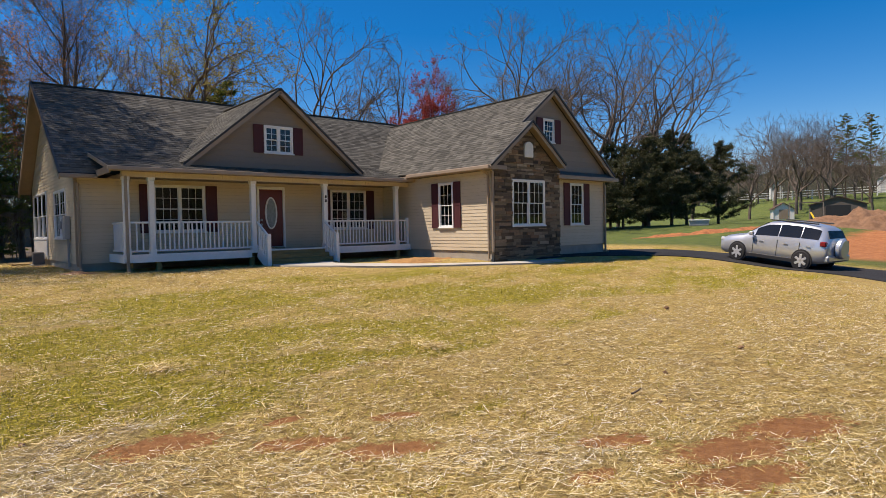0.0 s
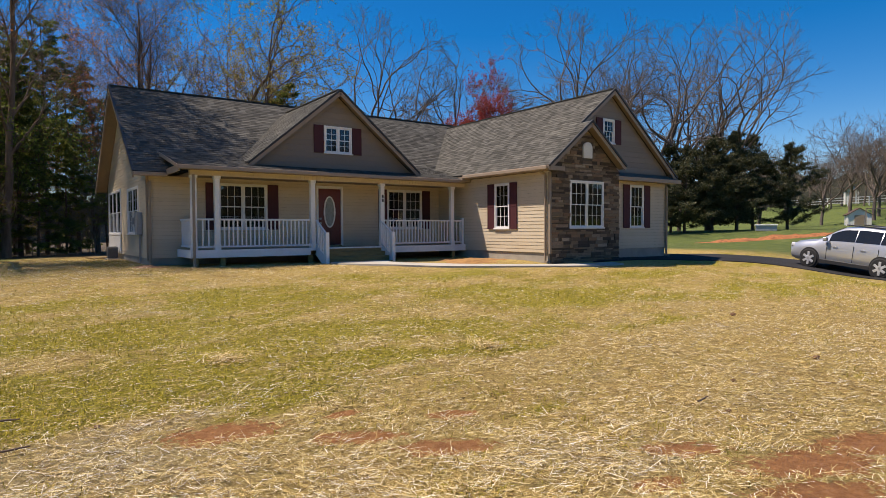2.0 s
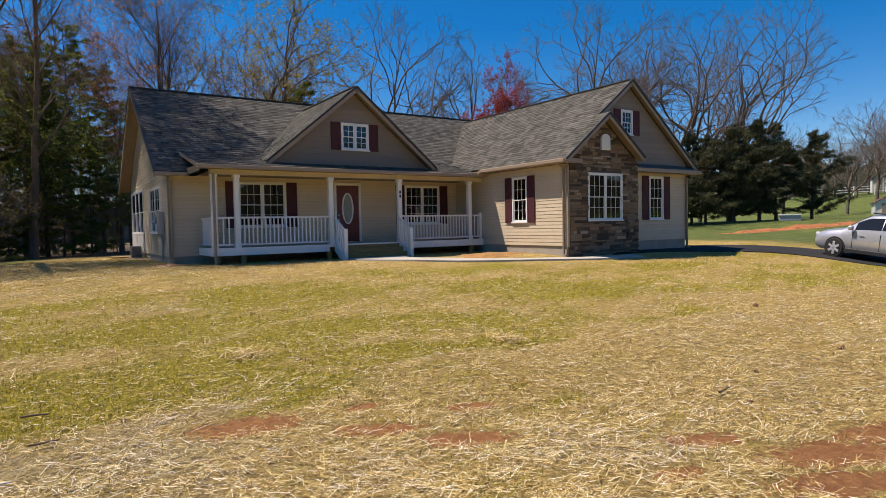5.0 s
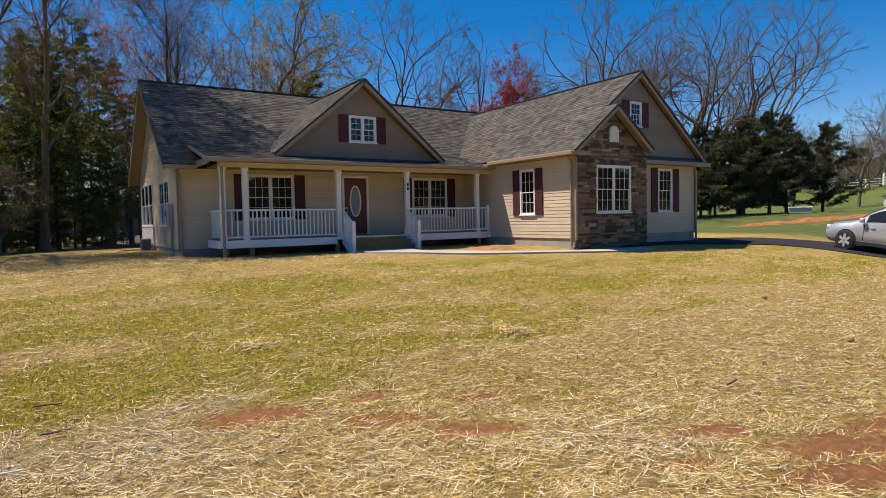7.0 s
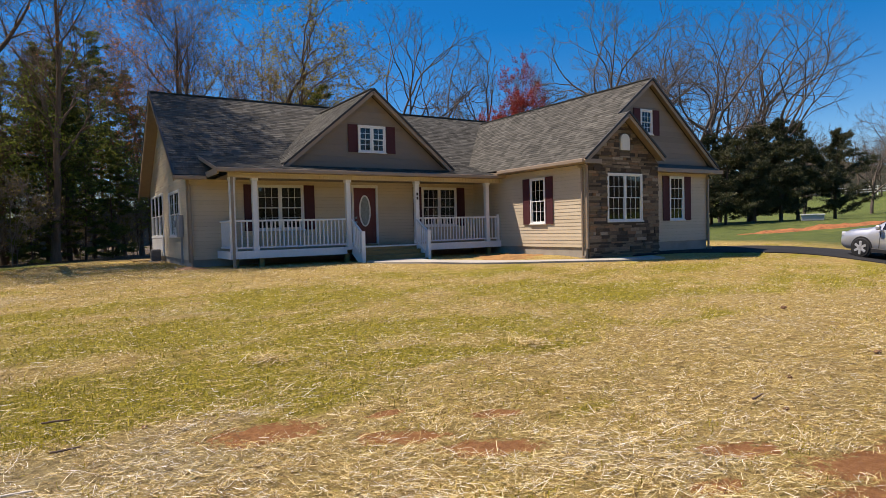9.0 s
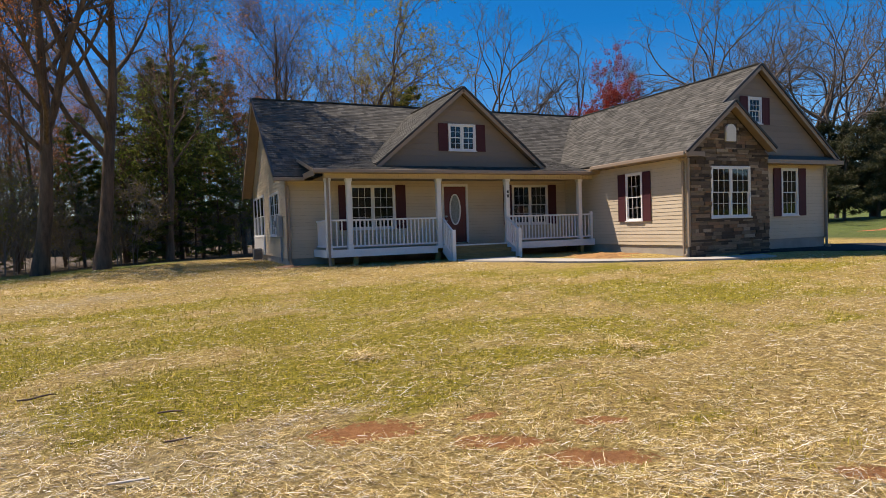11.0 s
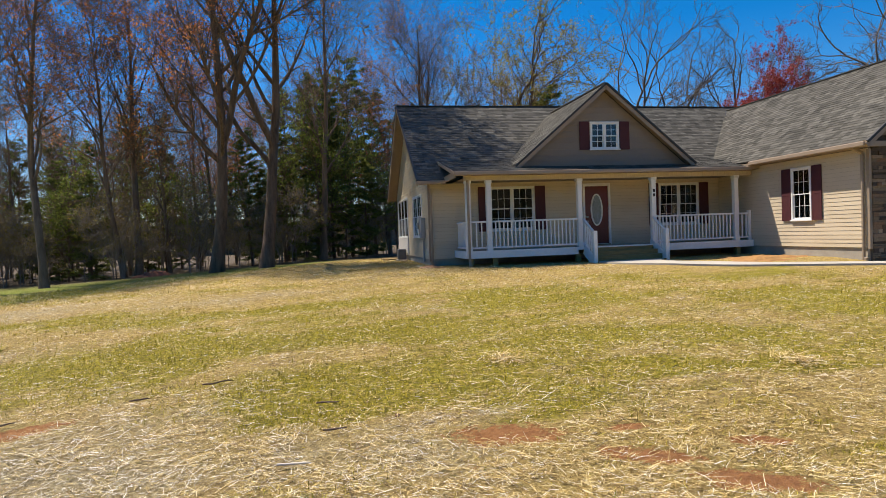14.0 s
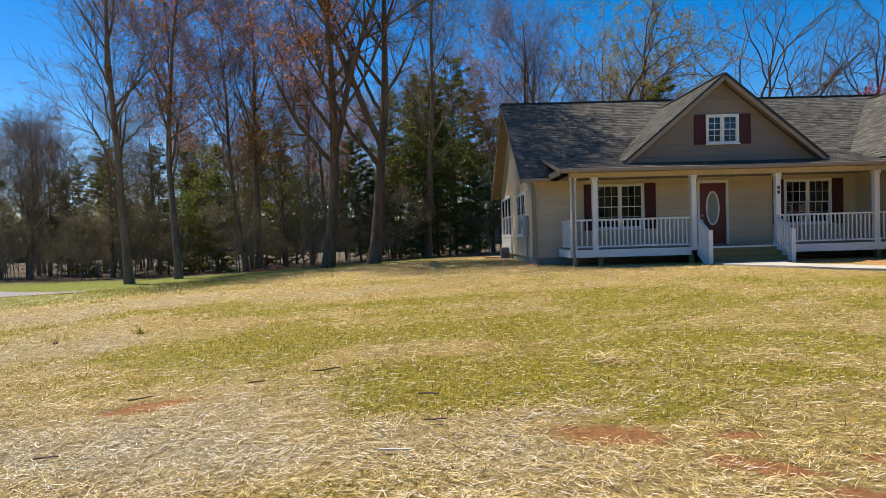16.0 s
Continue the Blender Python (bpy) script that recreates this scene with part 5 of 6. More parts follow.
for x, y, s, turn in ((46.0, 9.0, 0.92, 70), (48.6, 8.2, 1.0, 150), (51.8, 8.4, 1.0, 220), (54.0, 6.4, 0.9, 10), (44.5, 12.0, 0.9, 90), (49.5, 11.0, 1.0, 300), (41.0, 12.4, 0.8, 40)):
    plant(cedar, x, y, s, turn)
for x, y, s, turn in ((-2.0, 14.5, 0.9, 60), (-5.2, 14.2, 1.05, 140), (-12.0, 15.2, 0.9, 30), (-16.0, 13.0, 0.8, 200), (0.2, 16.0, 0.9, 300), (-9.8, 12.8, 0.6, 80)):
    plant(sapling, x, y, s, turn)
rng = random.Random(5)
for i in range(150):
    x = rng.uniform(-34, 0.5)
    y = 9.5 + max(0.0, (-x - 14) * 0.15) + rng.uniform(0, 9) + (3.5 if x > -4 else 0)
    plant(brush, x, y, rng.uniform(0.4, 1.05), rng.uniform(0, 360))
for i in range(84):
    x = rng.uniform(-44, 1.5)
    y = 12 + max(0.0, (-x - 14) * 0.2) + rng.uniform(0, 22) + (4 if x > -4 else 0)
    plant((slim, pine_b, slim, brush, hemlock, pine, slim)[i % 7], x, y, rng.uniform(0.40, 0.62), rng.uniform(0, 360), (rng.uniform(-4, 4), rng.uniform(-4, 4)))
# behind the camera: unseen trees added to darken window reflections; then distant woods
for i in range(52):
    x = -60 + i * 2.6 + rng.uniform(-1.5, 1.5)
    y = -58 + rng.uniform(-6, 6)
    plant((pine, pine_b, cedar, slim)[i % 4], x, y, rng.uniform(0.55, 0.85), rng.uniform(0, 360))
for i in range(26):
    a = radians(rng.uniform(60, 160))
    rr = rng.uniform(58, 95)
    plant((pine, pine_b, slim_b, plain_bare, brush)[i % 5], -3 + rr * math.cos(a), -19 + rr * math.sin(a), rng.uniform(0.55, 0.8) * (1.6 if i % 5 == 4 else 1), rng.uniform(0, 360))
for i in range(64):
    x = 90 + rng.uniform(0, 24)
    plant((plain_bare, broad, plain_bare_b, brush)[i % 4], x, -40 + i * 1.25, rng.uniform(0.38, 0.6) * (3.6 if i % 4 == 3 else 1), rng.uniform(0, 360))

# wooded distance all round, low to the north and west, high behind the path
n = Net("far_woods", 0.95)
n.color(n.ramp(n.noise(0.5, 8, 0.8, (1, 1, 0.35)), [(0.3, (0.04, 0.042, 0.025)), (0.55, (0.10, 0.092, 0.065)), (0.75, (0.19, 0.165, 0.13))]))
vs, fs = [], []
k = 360
for i in range(k):
    a = 2 * math.pi * i / k
    # the high south stretch is unseen, added so the panes reflect dark
    south = float(smooth((-math.sin(a) + 0.15) / 0.5))
    east = float(smooth((math.cos(a) - 0.55) / 0.3))
    rr = 125 - 35 * south + 25 * east
    x, y = -3 + rr * math.cos(a), -19 + rr * math.sin(a)
    top = 5.2 + 5.0 * south + 7.5 * east * (1 - south) + 2.2 * noise.fractal(Vector((x * 0.16, y * 0.16, 3)), 0.7, 2.0, 4)
    vs += [(x, y, -8.0), (x, y, top), (x + 5 * math.cos(a), y + 5 * math.sin(a), top - 1.0)]
    j = (i + 1) % k
    fs += [(3 * i, 3 * j, 3 * j + 1, 3 * i + 1), (3 * i + 1, 3 * j + 1, 3 * j + 2, 3 * i + 2)]
tagged(mesh_part("backdrop", vs, fs, n.mat, None, "distant dull brown-green woods on the horizon", "structure"), category="woods")

# ---- car on the drive ----
PAINT = Net("silver_paint", 0.3, 0.55)
PAINT.color(PAINT.ramp(PAINT.noise(400, 2), [(0.3, (0.52, 0.54, 0.57)), (0.7, (0.60, 0.62, 0.65))]))
PAINT.b.inputs["Coat Weight"].default_value = 0.6
PAINT = PAINT.mat
RUBBER = plain("tyre_rubber", (0.02, 0.02, 0.021), 0.85)
ALLOY = plain("alloy_rim", (0.62, 0.63, 0.65), 0.3, 0.4)
TINT = plain("tinted_glass", (0.012, 0.014, 0.016), 0.05, vary=0.05, bump=0.0)
RED_LENS = plain("red_lens", (0.20, 0.012, 0.016), 0.15)
CLEAR_LENS = plain("clear_lens", (0.7, 0.72, 0.75), 0.1)
TRIM = plain("black_trim", (0.02, 0.02, 0.022), 0.55)


def build_car():
    car = thing("car", "silver compact sport utility car with a rear spare wheel", "car")
    # x forward, half width, bottom, shoulder, roof half width, roof
    st = [(2.29, 0.62, 0.38, 0.60, 0.52, 0.64), (2.2, 0.76, 0.30, 0.74, 0.66, 0.80), (1.95, 0.86, 0.24, 0.86, 0.74, 0.92), (1.6, 0.90, 0.24, 0.93, 0.78, 1.0), (1.15, 0.91, 0.24, 0.99, 0.78, 1.07),
          (0.95, 0.91, 0.24, 1.01, 0.72, 1.17), (0.55, 0.91, 0.24, 1.03, 0.64, 1.44), (0.2, 0.91, 0.24, 1.05, 0.62, 1.60), (-0.5, 0.91, 0.24, 1.07, 0.62, 1.67), (-1.2, 0.91, 0.24, 1.09, 0.61, 1.66),
          (-1.75, 0.90, 0.26, 1.10, 0.59, 1.60), (-2.0, 0.88, 0.30, 1.10, 0.60, 1.50), (-2.16, 0.85, 0.34, 1.06, 0.66, 1.18), (-2.24, 0.80, 0.40, 0.92, 0.66, 0.97)]
    rings = []
    for x, w, zb, zs, wr, zr in st:
        half = [(w * 0.85, zb), (w * 0.99, zb + 0.14), (w, (zb + zs) / 2 + 0.06), (w * 0.975, zs), (wr + 0.03, zr - 0.06), (wr * 0.85, zr), (wr * 0.4, zr + 0.02)]
        rings.append([(x, y, z) for y, z in half] + [(x, -y, z) for y, z in half[::-1]])
    n = len(rings[0])
    bm = bmesh.new()
    rv = [[bm.verts.new(p) for p in r] for r in rings]
    for a, b in zip(rv, rv[1:]):
        for i in range(n):
            bm.faces.new((a[i], a[(i + 1) % n], b[(i + 1) % n], b[i]))
    bm.faces.new(rv[0][::-1])
    bm.faces.new(rv[-1])
    bmesh.ops.recalc_face_normals(bm, faces=bm.faces)
    for f in bm.faces:
        f.smooth = True
    body = part("body", bm, PAINT, car, "silver painted body")

    def along(x):
        for (a, b) in zip(st, st[1:]):
            if a[0] >= x >= b[0]:
                t = (a[0] - x) / (a[0] - b[0])
                return [p + (q - p) * t for p, q in zip(a, b)]
        return st[-1]

    def pane(x0, x1, s, lo=0.10, hi=0.90, front_cut=0.0):
        bm = bmesh.new()
        rows = []
        m = 6
        for i in range(m + 1):
            x = x0 + (x1 - x0) * i / m
            _, w, zb, zs, wr, zr = along(x)
            p, q = Vector((x, w * 0.975, zs)), Vector((x, wr + 0.03, zr - 0.06))
            o = Vector((0, 0.012, 0.005))
            a, b = p.lerp(q, lo) + o, p.lerp(q, hi) + o
            rows.append([bm.verts.new((v.x, v.y * s, v.z)) for v in (a, b)] + [bm.verts.new((v.x, (v.y - 0.02) * s, v.z - 0.005)) for v in (b, a)])
        for r, t in zip(rows, rows[1:]):
            for i in range(4):
                bm.faces.new((r[i], r[(i + 1) % 4], t[(i + 1) % 4], t[i]))
        bm.faces.new(rows[0])
        bm.faces.new(rows[-1][::-1])
        bmesh.ops.recalc_face_normals(bm, faces=bm.faces)
        return bm

    for s in (1, -1):
        for x0, x1 in ((0.62, -0.325), (-0.355, -1.205), (-1.235, -1.88)):
            part("side_window", pane(x0, x1, s), TINT, car, "dark tinted side window")
        part("mirror", boxes((0.62, 0.78, s * 0.93, s * 1.08, 1.05, 1.2), bevel=0.03), PAINT, car)
        part("sill_trim", boxes((-1.0, 1.0, s * 0.90, s * 0.925, 0.24, 0.38), bevel=0.01), TRIM, car, "black sill trim")
        part("roof_rail", boxes((-1.7, 0.2, s * 0.55, s * 0.59, 1.66, 1.71), bevel=0.01), TRIM, car)
        part("tail_light", boxes((-2.19, -1.96, s * 0.74, s * 0.90, 0.92, 1.10), bevel=0.03), RED_LENS, car, "red tail light")
        part("headlight", boxes((1.98, 2.2, s * 0.58, s * 0.80, 0.70, 0.84), bevel=0.03), CLEAR_LENS, car, "clear headlight")
        for x in (0.66, -0.34, -1.22):
            part("door_handle", boxes((x - 0.42, x - 0.24, s * 0.905, s * 0.93, 0.86, 0.89)), PAINT, car)
            part("door_seam", boxes((x - 0.008, x + 0.008, s * 0.90, s * 0.915, 0.40, 0.98)), TRIM, car)
    # windscreen and rear window
    for name, a, b in (("windscreen", 0.92, 0.26), ("rear_window", -2.02, -2.15)):
        bm = bmesh.new()
        rows = []
        for x in (a, b):
            _, w, zb, zs, wr, zr = along(x)
            sx = 0.012 if a > 0 else -0.02
            rows.append([bm.verts.new((x + sx, y, zr + 0.012)) for y in (-wr * 0.92, wr * 0.92)])
        bm.faces.new((rows[0][0], rows[0][1], rows[1][1], rows[1][0]))
        bmesh.ops.solidify(bm, geom=bm.faces[:], thickness=0.01)
        part(name, bm, TINT, car, "tinted glass")
    part("bumper", boxes((-2.32, -2.1, -0.82, 0.82, 0.38, 0.62), bevel=0.05), PAINT, car)
    part("plate", boxes((-2.335, -2.322, -0.62, -0.30, 0.68, 0.84)), WHITE, car)
    part("grille", boxes((2.24, 2.31, -0.5, 0.5, 0.52, 0.62), bevel=0.02), TRIM, car)

    def disc(r, y0, y1, seg=28, edge=0.03):
        bm = bmesh.new()
        prof = [(0.0, y0), (r - edge, y0), (r, y0 + edge), (r, y1 - edge), (r - edge, y1), (0.0, y1)]
        rr = []
        for q, y in prof[1:-1]:
            rr.append([bm.verts.new((q * math.cos(2 * math.pi * i / seg), y, q * math.sin(2 * math.pi * i / seg))) for i in range(seg)])
        for a, b in zip(rr, rr[1:]):
            for i in range(seg):
                bm.faces.new((a[i], a[(i + 1) % seg], b[(i + 1) % seg], b[i]))
        bm.faces.new(rr[0])
        bm.faces.new(rr[-1][::-1])
        bmesh.ops.recalc_face_normals(bm, faces=bm.faces)
        return bm

    for x in (1.30, -1.36):
        for s in (1, -1):
            # black disc on the uncut body stands in for the shaded wheel well
            arch = part("wheel_arch", disc(0.40, -0.02, 0.0, edge=0.005), TRIM, car)
            arch.matrix_basis = pose(x, s * 0.925, 0.36)
            wheel = part("wheel", disc(0.35, -0.11, 0.11), RUBBER, car, "black tyre")
            wheel.matrix_basis = pose(x, s * 0.85, 0.35)
            # this disc is black to paint the shade behind the spokes
            rim = part("rim", disc(0.245, s * 0.112, s * 0.122, edge=0.004), TRIM, wheel)
            for k in range(6):
                sp = part("spoke", boxes((-0.045, 0.045, s * 0.118, s * 0.136, 0.0, 0.235), bevel=0.006), ALLOY, wheel)
                sp.matrix_basis = pose(0, 0, 0, 0, k * 60, 0)
    spare = part("spare_wheel", disc(0.36, -0.12, 0.12, edge=0.06), PAINT, car, "silver cover of the rear spare wheel")
    spare.matrix_basis = pose(-2.38, 0.05, 0.86, 0, 0, 90)
    return car


car = build_car()
cx, cy = 21.5, -10.85
dirn = math.degrees(math.atan2(2.66, 0.35))
car.matrix_basis = pose(cx, cy, ground_z(cx, cy) + 0.03, 0, -math.degrees(math.atan2(ground_z(21.2, -9.0) - ground_z(20.9, -11.7), 2.7)), dirn) @ Matrix.Diagonal((0.90, 0.97, 1.0, 1))

# ---- the field to the east ----


def shed(x, y, turn, wx, wy, hz, wall_mat, roof_mat, name, label, category, rise=0.7, open_front=False):
    ob = thing(name, label, category, at=pose(x, y, ground_z(x, y) - 0.1, 0, 0, turn))
    a, b = wx / 2, wy / 2
    m = Matrix.Rotation(radians(90), 4, "Z")
    part("wall", prism([(-a, 0), (a, 0), (a, hz), (0, hz + rise), (-a, hz)], -b, b), wall_mat, ob)
    for s in (-1, 1):
        beam("roof", (s * (a + 0.15) / 2, -b - 0.15, hz + rise * 0.5 + 0.0), (s * (a + 0.15) / 2, b + 0.15, hz + rise * 0.5), math.hypot(a + 0.15, rise) + 0.05, 0.06, roof_mat, ob,
             up=(s * rise / math.hypot(a, rise), 0, a / math.hypot(a, rise)))
    part("door", boxes((-a * 0.45, a * 0.45, -b - 0.03, -b + 0.01, 0.12, hz * 0.95), bevel=0.01), TAN if wall_mat is WHITE else TRIM, ob)
    for s in (-1, 1):
        part("corner_board", boxes((s * a - 0.06, s * a + 0.06, -b - 0.035, -b + 0.06, 0.05, hz)), wall_mat, ob)
    return ob


BROWN = plain("brown_roofing", (0.11, 0.065, 0.045), 0.9)
GREYWOOD = plain("weathered_wood", (0.13, 0.11, 0.095), 0.9)
shed(70.3, 6.7, -62, 2.0, 2.6, 1.25, WHITE, BROWN, "garden_shed", "small white garden shed with brown gabled roof", "shed", 0.65)
shed(69.0, 0.9, -70, 4.8, 3.4, 1.6, GREYWOOD, BROWN, "field_shelter", "dark weathered wooden field shelter", "shelter", 0.8)
shed(122, 6.5, -70, 6.5, 5.0, 2.6, plain("pale_siding", (0.55, 0.55, 0.56), 0.7), plain("grey_roofing", (0.28, 0.28, 0.30), 0.8), "far_house", "pale house beyond the fence", "house", 2.0)
shed(110, 22.0, -60, 1.8, 1.8, 2.2, WHITE, BROWN, "far_outbuilding", "small white outbuilding beyond the fence", "outbuilding", 1.0)
hive = thing("beehive_box", "small grey wooden box on the grass", "box", at=pose(46.3, 4.5, ground_z(46.3, 4.5), 0, 0, -60))
part("body", boxes((-0.75, 0.75, -0.4, 0.4, 0.0, 0.42), bevel=0.02), plain("grey_box", (0.42, 0.43, 0.44), 0.7), hive)
part("lid", boxes((-0.82, 0.82, -0.46, 0.46, 0.421, 0.52), bevel=0.02), WHITE, hive)
fence = thing("fence", "white three-rail paddock fence along the hill", "fence")
fp = [(103.0 + 0.12 * i, 28.5 - 2.85 * i) for i in range(17)]
for i, (x, y) in enumerate(fp):
    z = ground_z(x, y)
    part("post", boxes((x - 0.07, x + 0.07, y - 0.07, y + 0.07, z - 0.2, z + 1.35)), WHITE, fence)
    if i:
        px, py = fp[i - 1]
        pz = ground_z(px, py)
        for h in (0.45, 0.85, 1.25):
            beam("rail", (px, py, pz + h), (x, y, z + h), 0.04, 0.09, WHITE, fence)
swing = thing("swing_set", "timber swing set with a yellow slide", "swing set", at=pose(65.4, 2.6, ground_z(65.4, 2.6), 0, 0, -70))
beam("beam", (-1.5, 0, 1.9), (1.5, 0, 1.9), 0.1, 0.1, GREYWOOD, swing)
for x in (-1.5, 1.5):
    for y in (-0.7, 0.7):
        beam("leg", (x, y, -0.1), (x, 0, 1.9), 0.09, 0.09, GREYWOOD, swing)
beam("slide", (0.4, -0.1, 0.9), (0.7, -1.1, 0.2), 0.16, 0.04, plain("yellow_plastic", (0.75, 0.50, 0.03), 0.4), swing, "yellow slide")


def mound(name, x0, y0, a, b, h, turn, seed, material, label, category, n=40):
    """A heap of earth with lumps."""
    vs, fs = [], []
    for i in range(n + 1):
        for j in range(n + 1):
            u, v = 2 * i / n - 1, 2 * j / n - 1
            r = math.hypot(u, v)
            p = Vector((u * a, v * b, 0))
            p.rotate(Euler((0, 0, radians(turn))))
            x, y = x0 + p.x, y0 + p.y
            k = max(0.0, 1 - r ** 1.6)
            lump = noise.fractal(Vector((x * 0.9, y * 0.9, seed)), 0.8, 2.0, 4)
            vs.append((x, y, ground_z(x, y) - 0.06 + h * k * (0.85 + 0.5 * lump) + 0.06 * lump * (k > 0)))
    for i in range(n):
        for j in range(n):
            q = i * (n + 1) + j
            fs.append((q, q + n + 1, q + n + 2, q + 1))
    ob = mesh_part(name, vs, fs, material, None, label, smooth=True)
    return tagged(ob, category=category)


n = Net("heaped_soil", 0.95)
n.color(n.ramp(n.noise(2.5, 6, 0.7), [(0.3, (0.14, 0.075, 0.04)), (0.7, (0.30, 0.165, 0.09))]))
n.bump(n.noise(9, 6, 0.7), 0.8, 0.1)
SOIL = n.mat
n = Net("turned_red_soil", 0.95)
n.color(n.ramp(n.noise(3.5, 6, 0.75), [(0.3, (0.10, 0.05, 0.025)), (0.5, (0.36, 0.13, 0.045)), (0.7, (0.55, 0.22, 0.075))]))
n.bump(n.noise(9, 6, 0.7), 0.8, 0.1)
RED_SOIL = n.mat
mound("earth_mound", 46.0, -8.2, 5.6, 2.4, 1.15, -72, 3.0, SOIL, "heap of brown excavated earth in the field", "earth heap")
mound("earth_bank", 38.6, -0.1, 6.4, 1.0, 0.32, -28, 7.0, RED_SOIL, "low ragged bank of turned red earth", "earth bank")
mound("mulch_bed", 9.0, -4.0, 1.75, 2.3, 0.12, 0, 9.0, plain("pine_straw", (0.34, 0.175, 0.055), 0.95, vary=0.3, scale=9, grain=70, bump=0.7), "bed of orange pine straw beside the wing", "mulch bed")
mound("leaf_mound", -11.3, 9.6, 0.9, 0.6, 0.4, 20, 6.0, plain("dead_leaves", (0.24, 0.085, 0.045), 0.95, vary=0.35, scale=7, grain=40, bump=0.8), "small heap of red-brown dead leaves at the wood's edge", "leaf heap", 24)
mound("soil_strip", 0.2, -0.9, 1.0, 1.1, 0.12, 0, 4.0, SOIL, "bare brown soil at the house corner", "soil")

# ---- straw, grass and litter of the lawn ----
rng = np.random.default_rng(17)


def clay_mask(x, y):
    """How far inside a bare clay patch a point lies; over 0 is inside."""
    best = np.full(len(x), -1.0)
    for cx, cy, a, b, deg in CLAY:
        c, s = math.cos(radians(deg)), math.sin(radians(deg))
        dx, dy = x - cx, y - cy
        u, v = (dx * c + dy * s) / a, (-dx * s + dy * c) / b
        best = np.maximum(best, 1.0 - np.hypot(u, v))
    return best


def fan(n, near, far, power, lo=-8, hi=142):
    """Points over the lawn in front of the house, closer together near the path."""
    r = near + (far - near) * rng.uniform(0, 1, n) ** power
    a = np.radians(rng.uniform(lo, hi, n))
    return -3.2 + r * np.cos(a), -19.8 + r * np.sin(a)


def strands(name, x, y, length, width, lift, flat, material, label, category, bend=0.3):
    """Thin bent strips lying on or standing in the ground, one object."""
    n = len(x)
    z = height(x, y)
    a = np.where(rng.uniform(0, 1, n) < 0.35, -0.55 + 0.7 * wave(x, y, 2.6, 51) + rng.normal(0, 0.5, n), rng.uniform(0, 6.283, n))
    rise = rng.normal(0, 1, n) * flat
    d = np.stack((np.cos(a) * np.cos(rise), np.sin(a) * np.cos(rise), np.abs(np.sin(rise))), 1)
    side = np.stack((-np.sin(a), np.cos(a), rng.uniform(-0.5, 0.5, n)), 1)
    side /= np.linalg.norm(side, axis=1)[:, None]
    c = np.stack((x, y, z + lift), 1)
    le, wd = length[:, None], width[:, None]
    kink = side * rng.normal(0, bend, (n, 1)) * le * 0.3
    p0, p1, p2 = c, c + d * le * 0.5 + kink, c + d * le + kink * 0.3 - np.array((0, 0, 1)) * le * 0.12 * np.abs(np.sin(rise))[:, None]
    w = side * wd
    v = np.stack((p0 - w, p0 + w, p1 + w, p1 - w, p2 + w * 0.6, p2 - w * 0.6), 1).reshape(-1, 3)
    k = (np.arange(n) * 6)[:, None]
    f = np.concatenate((k + np.array((0, 1, 2, 3)), k + np.array((3, 2, 4, 5))), 1).reshape(-1, 4)
    me = bpy.data.meshes.new(name)
    me.vertices.add(len(v))
    me.vertices.foreach_set("co", v.astype(np.float32).ravel())
    me.loops.add(f.size)
    me.loops.foreach_set("vertex_index", f.astype(np.int32).ravel())
    me.polygons.add(len(f))
    me.polygons.foreach_set("loop_start", np.arange(0, f.size, 4, dtype=np.int32))
    me.update(calc_edges=True)
    me.materials.append(material)
    return tagged(new(name, me), label, category, kind="stuff")


def off_paving(x, y):
    path = (x > 4.5) & (x < 13.2) & (y > -7.6) & (y < -2.2)
    drive = (x > 12.4) & (y > -7.5) | (x > 30 + 0 * y) | (x > 18.0) | ((x > 11) & (y < -14 - (17 - x) * 1.0) & (y > -40) & (x > 16.5 + (y + 14) * 0.75))
    inside = (y > -1.9) & (x > 0.0)
    return ~(path | drive | inside)


BLEACHED = leaf_mat("bleached_straw", [(0.0, (0.20, 0.15, 0.09)), (0.3, (0.42, 0.36, 0.25)), (0.7, (0.70, 0.64, 0.50)), (1.0, (0.94, 0.91, 0.83))], 0.1)


def straw_layer(count, name, material, label, pale, **spread):
    x, y = fan(count, spread.get("near", 1.6), spread.get("far", 26), spread.get("power", 1.25), spread.get("lo", -8), spread.get("hi", 142))
    keep = off_paving(x, y) & (clay_mask(x, y) + 0.35 * wave(x, y, 5.0, 2) < rng.uniform(-0.3, 0.55, len(x)))
    keep &= cover(x, y) * 0.8 < rng.uniform(0.0, 1.25, len(x))
    # swept into drifts with thin places between
    keep &= 0.62 + 0.30 * wave(x, y, 7.0, 41) + 0.25 * wave(x, y, 17.0, 42) > rng.uniform(0.0, 1.0, len(x))
    b = bleached(x, y)
    keep &= (b if pale else 1.0 - 0.7 * b) > rng.uniform(0.0, 0.9, len(x))
    x, y = x[keep], y[keep]
    dist = np.hypot(x + 3.2, y + 19.8)
    strands(name, x, y, rng.gamma(2.4, 0.026, len(x)).clip(0.02, 0.20), rng.uniform(0.0008, 0.0017, len(x)) * (1 + dist * 0.06), rng.uniform(0.0, 0.035, len(x)), 0.15, material, label, "straw", 0.10)


straw_layer(900000, "straw", STRAW, "loose pale yellow straw strewn over the lawn", False)
straw_layer(520000, "bleached_straw", BLEACHED, "bleached greyish white straw lying in drifts on the lawn", True)
straw_layer(150000, "straw", STRAW, "loose pale yellow straw strewn behind the path", False, near=0.05, far=11, power=0.75, lo=138, hi=356)
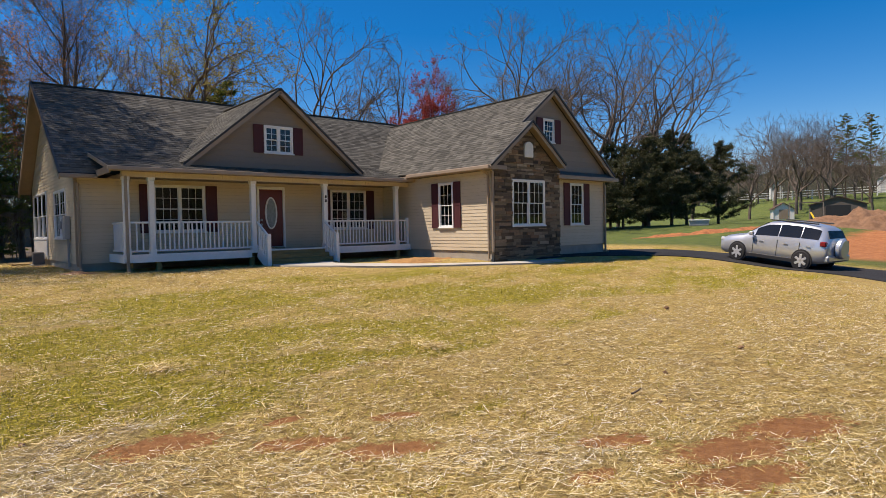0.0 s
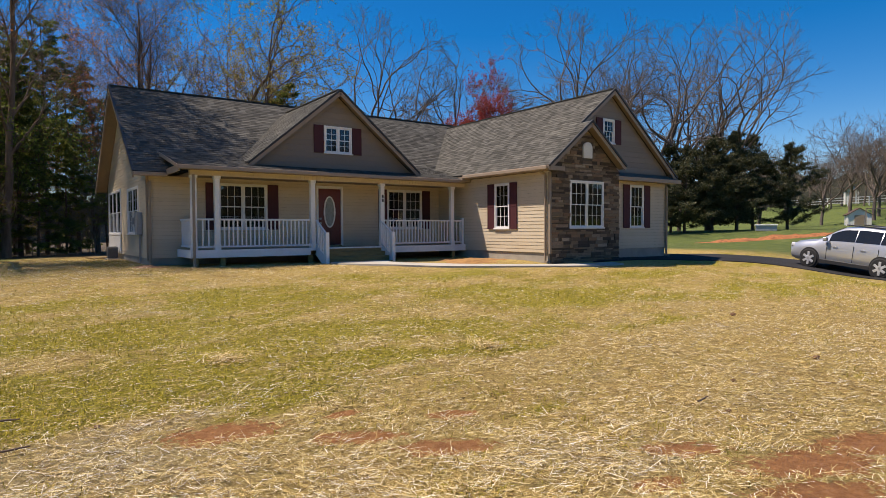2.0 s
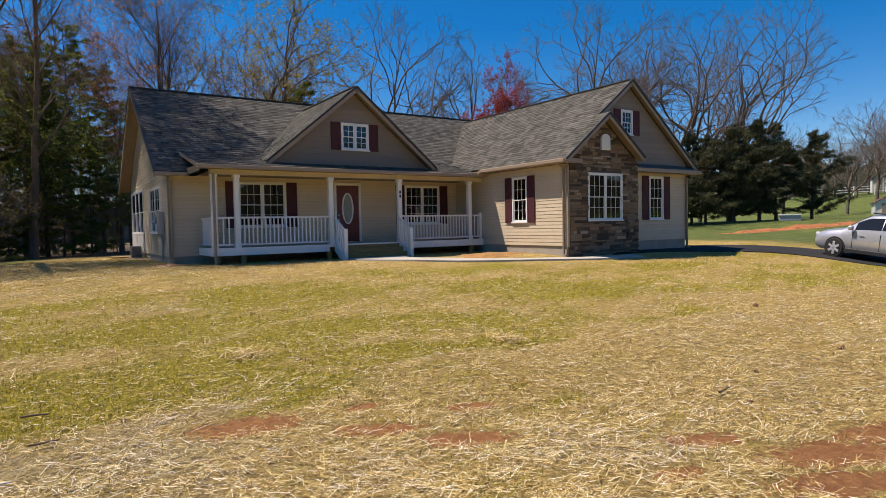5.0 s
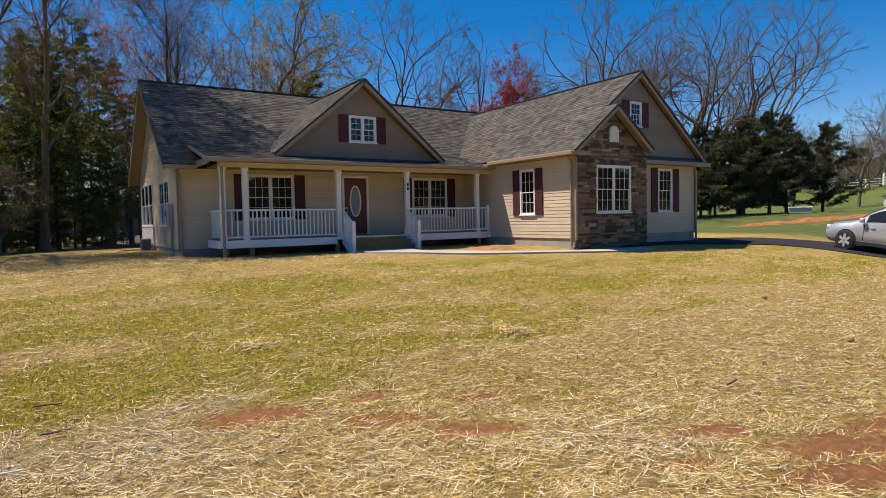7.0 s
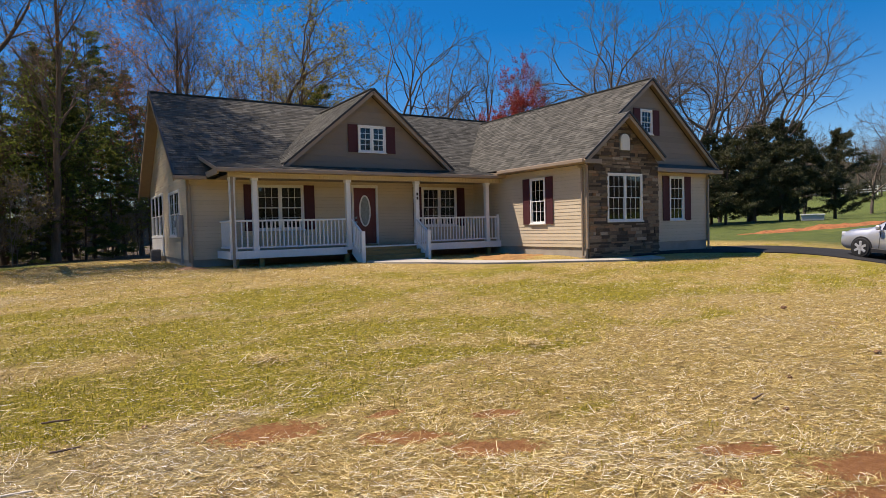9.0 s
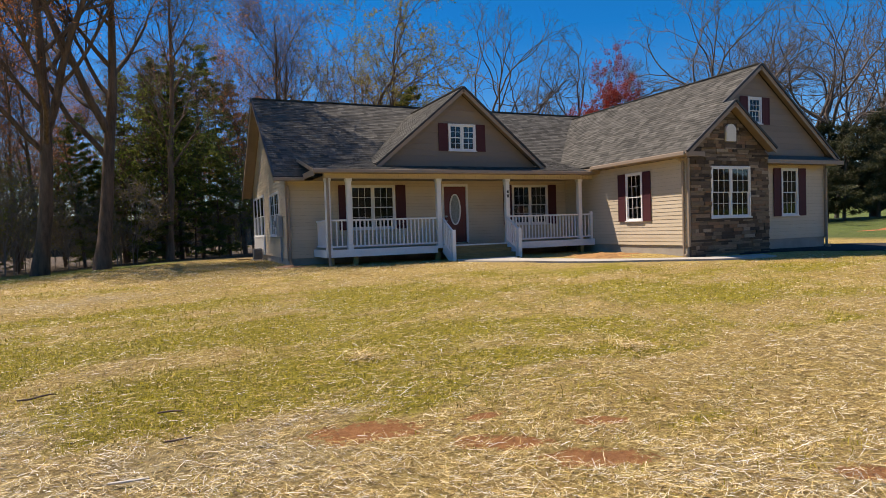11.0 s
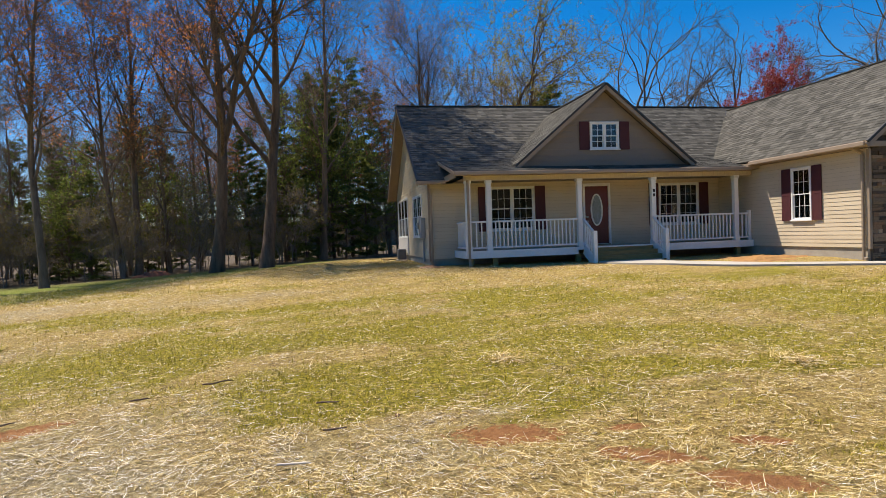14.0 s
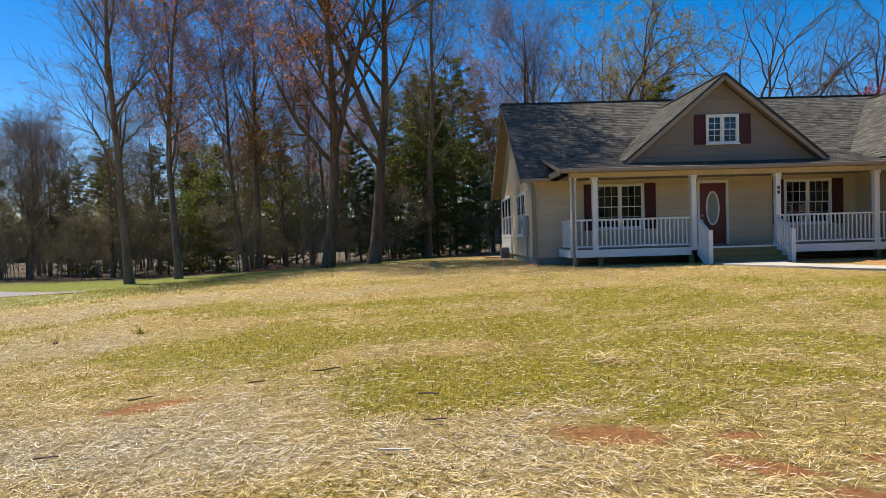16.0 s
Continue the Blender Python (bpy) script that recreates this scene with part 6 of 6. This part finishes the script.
straw_layer(9000, "straw", STRAW, "loose pale yellow straw strewn along the path", False, near=0.05, far=1.7, power=0.6)
x, y = fan(420000, 1.8, 26, 1.0)
keep = off_paving(x, y) & (clay_mask(x, y) < 0.0) & (cover(x, y) * 1.3 + 0.02 > rng.uniform(0, 1.0, len(x)))
x, y = x[keep], y[keep]
dist = np.hypot(x + 3.2, y + 19.8)
strands("grass", x, y, rng.uniform(0.03, 0.075, len(x)), rng.uniform(0.0012, 0.0022, len(x)) * (1 + dist * 0.08), np.zeros(len(x)), 0.9, BLADES, "thin young yellow-green grass blades", "grass")

TWIG = plain("dry_twig", (0.16, 0.11, 0.075), 0.9)
PALE_TWIG = plain("bleached_twig", (0.62, 0.56, 0.47), 0.8)
for x, y, length, turn, mat in ((-3.6, -15.2, 0.24, -4, PALE_TWIG), (-6.3, -13.5, 0.24, 25, TWIG), (-6.3, -15.0, 0.20, 5, TWIG), (-6.7, -15.1, 0.28, 50, TWIG), (-3.3, -14.6, 0.2, 0, TWIG), (-4.5, -12.9, 0.3, 25, TWIG), (-5.2, -13.2, 0.2, 10, TWIG), (2.0, -16.7, 0.24, 10, TWIG), (-3.35, -13.9, 0.2, 0, TWIG)):
    g = random.Random(int(x * 100))
    c, s = math.cos(radians(turn)), math.sin(radians(turn))
    pts = [(x + c * length * t + g.uniform(-0.01, 0.01), y + s * length * t, ground_z(x, y) + 0.035 + g.uniform(0, 0.012)) for t in (-0.5, -0.2, 0.1, 0.35, 0.5)]
    ob = tubes_part("stick", [(pts, [0.009, 0.010, 0.009, 0.008, 0.005])], 6, mat)
    tagged(ob, "bleached stick lying in the straw" if mat is PALE_TWIG else "dark dry stick lying in the straw", "stick")
# tufts of raked straw
for x, y in ((1.6, -14.0), (-1.4, -13.0)):
    k = 260
    px, py = x + rng.normal(0, 0.11, k), y + rng.normal(0, 0.10, k)
    strands("straw_tuft", px, py, rng.uniform(0.08, 0.22, k), rng.uniform(0.002, 0.0035, k), rng.uniform(0.0, 0.06, k), 0.25, STRAW, "small heap of loose straw on the lawn", "straw")
# dark clods of soil in the straw
for x, y, r in ((7.1, -14.2, 0.06), (2.9, -16.5, 0.035), (4.6, -16.6, 0.05), (-2.75, -14.35, 0.03), (1.9, -17.0, 0.03), (-9.4, -9.9, 0.05)):
    g = random.Random(int(y * 100))
    bm = bmesh.new()
    bmesh.ops.create_icosphere(bm, subdivisions=2, radius=r)
    for v in bm.verts:
        v.co *= 0.8 + 0.4 * noise.noise(v.co * 2.2 / r + Vector((x, y, 0)))
        v.co.z *= 0.65
    ob = part("soil_clod", bm, SOIL, None, "dark lump of soil lying in the straw")
    ob.matrix_basis = pose(x, y, ground_z(x, y) + r * 0.45, 0, 0, g.uniform(0, 360))
    tagged(ob, category="soil clod")
# a young weed standing in the straw
k = 40
weed = strands("weed", -8.2 + rng.normal(0, 0.03, k), -9.6 + rng.normal(0, 0.03, k), rng.uniform(0.08, 0.2, k), rng.uniform(0.004, 0.008, k), np.zeros(k), 1.1, BLADES, "small dark green weed in the straw", "weed")
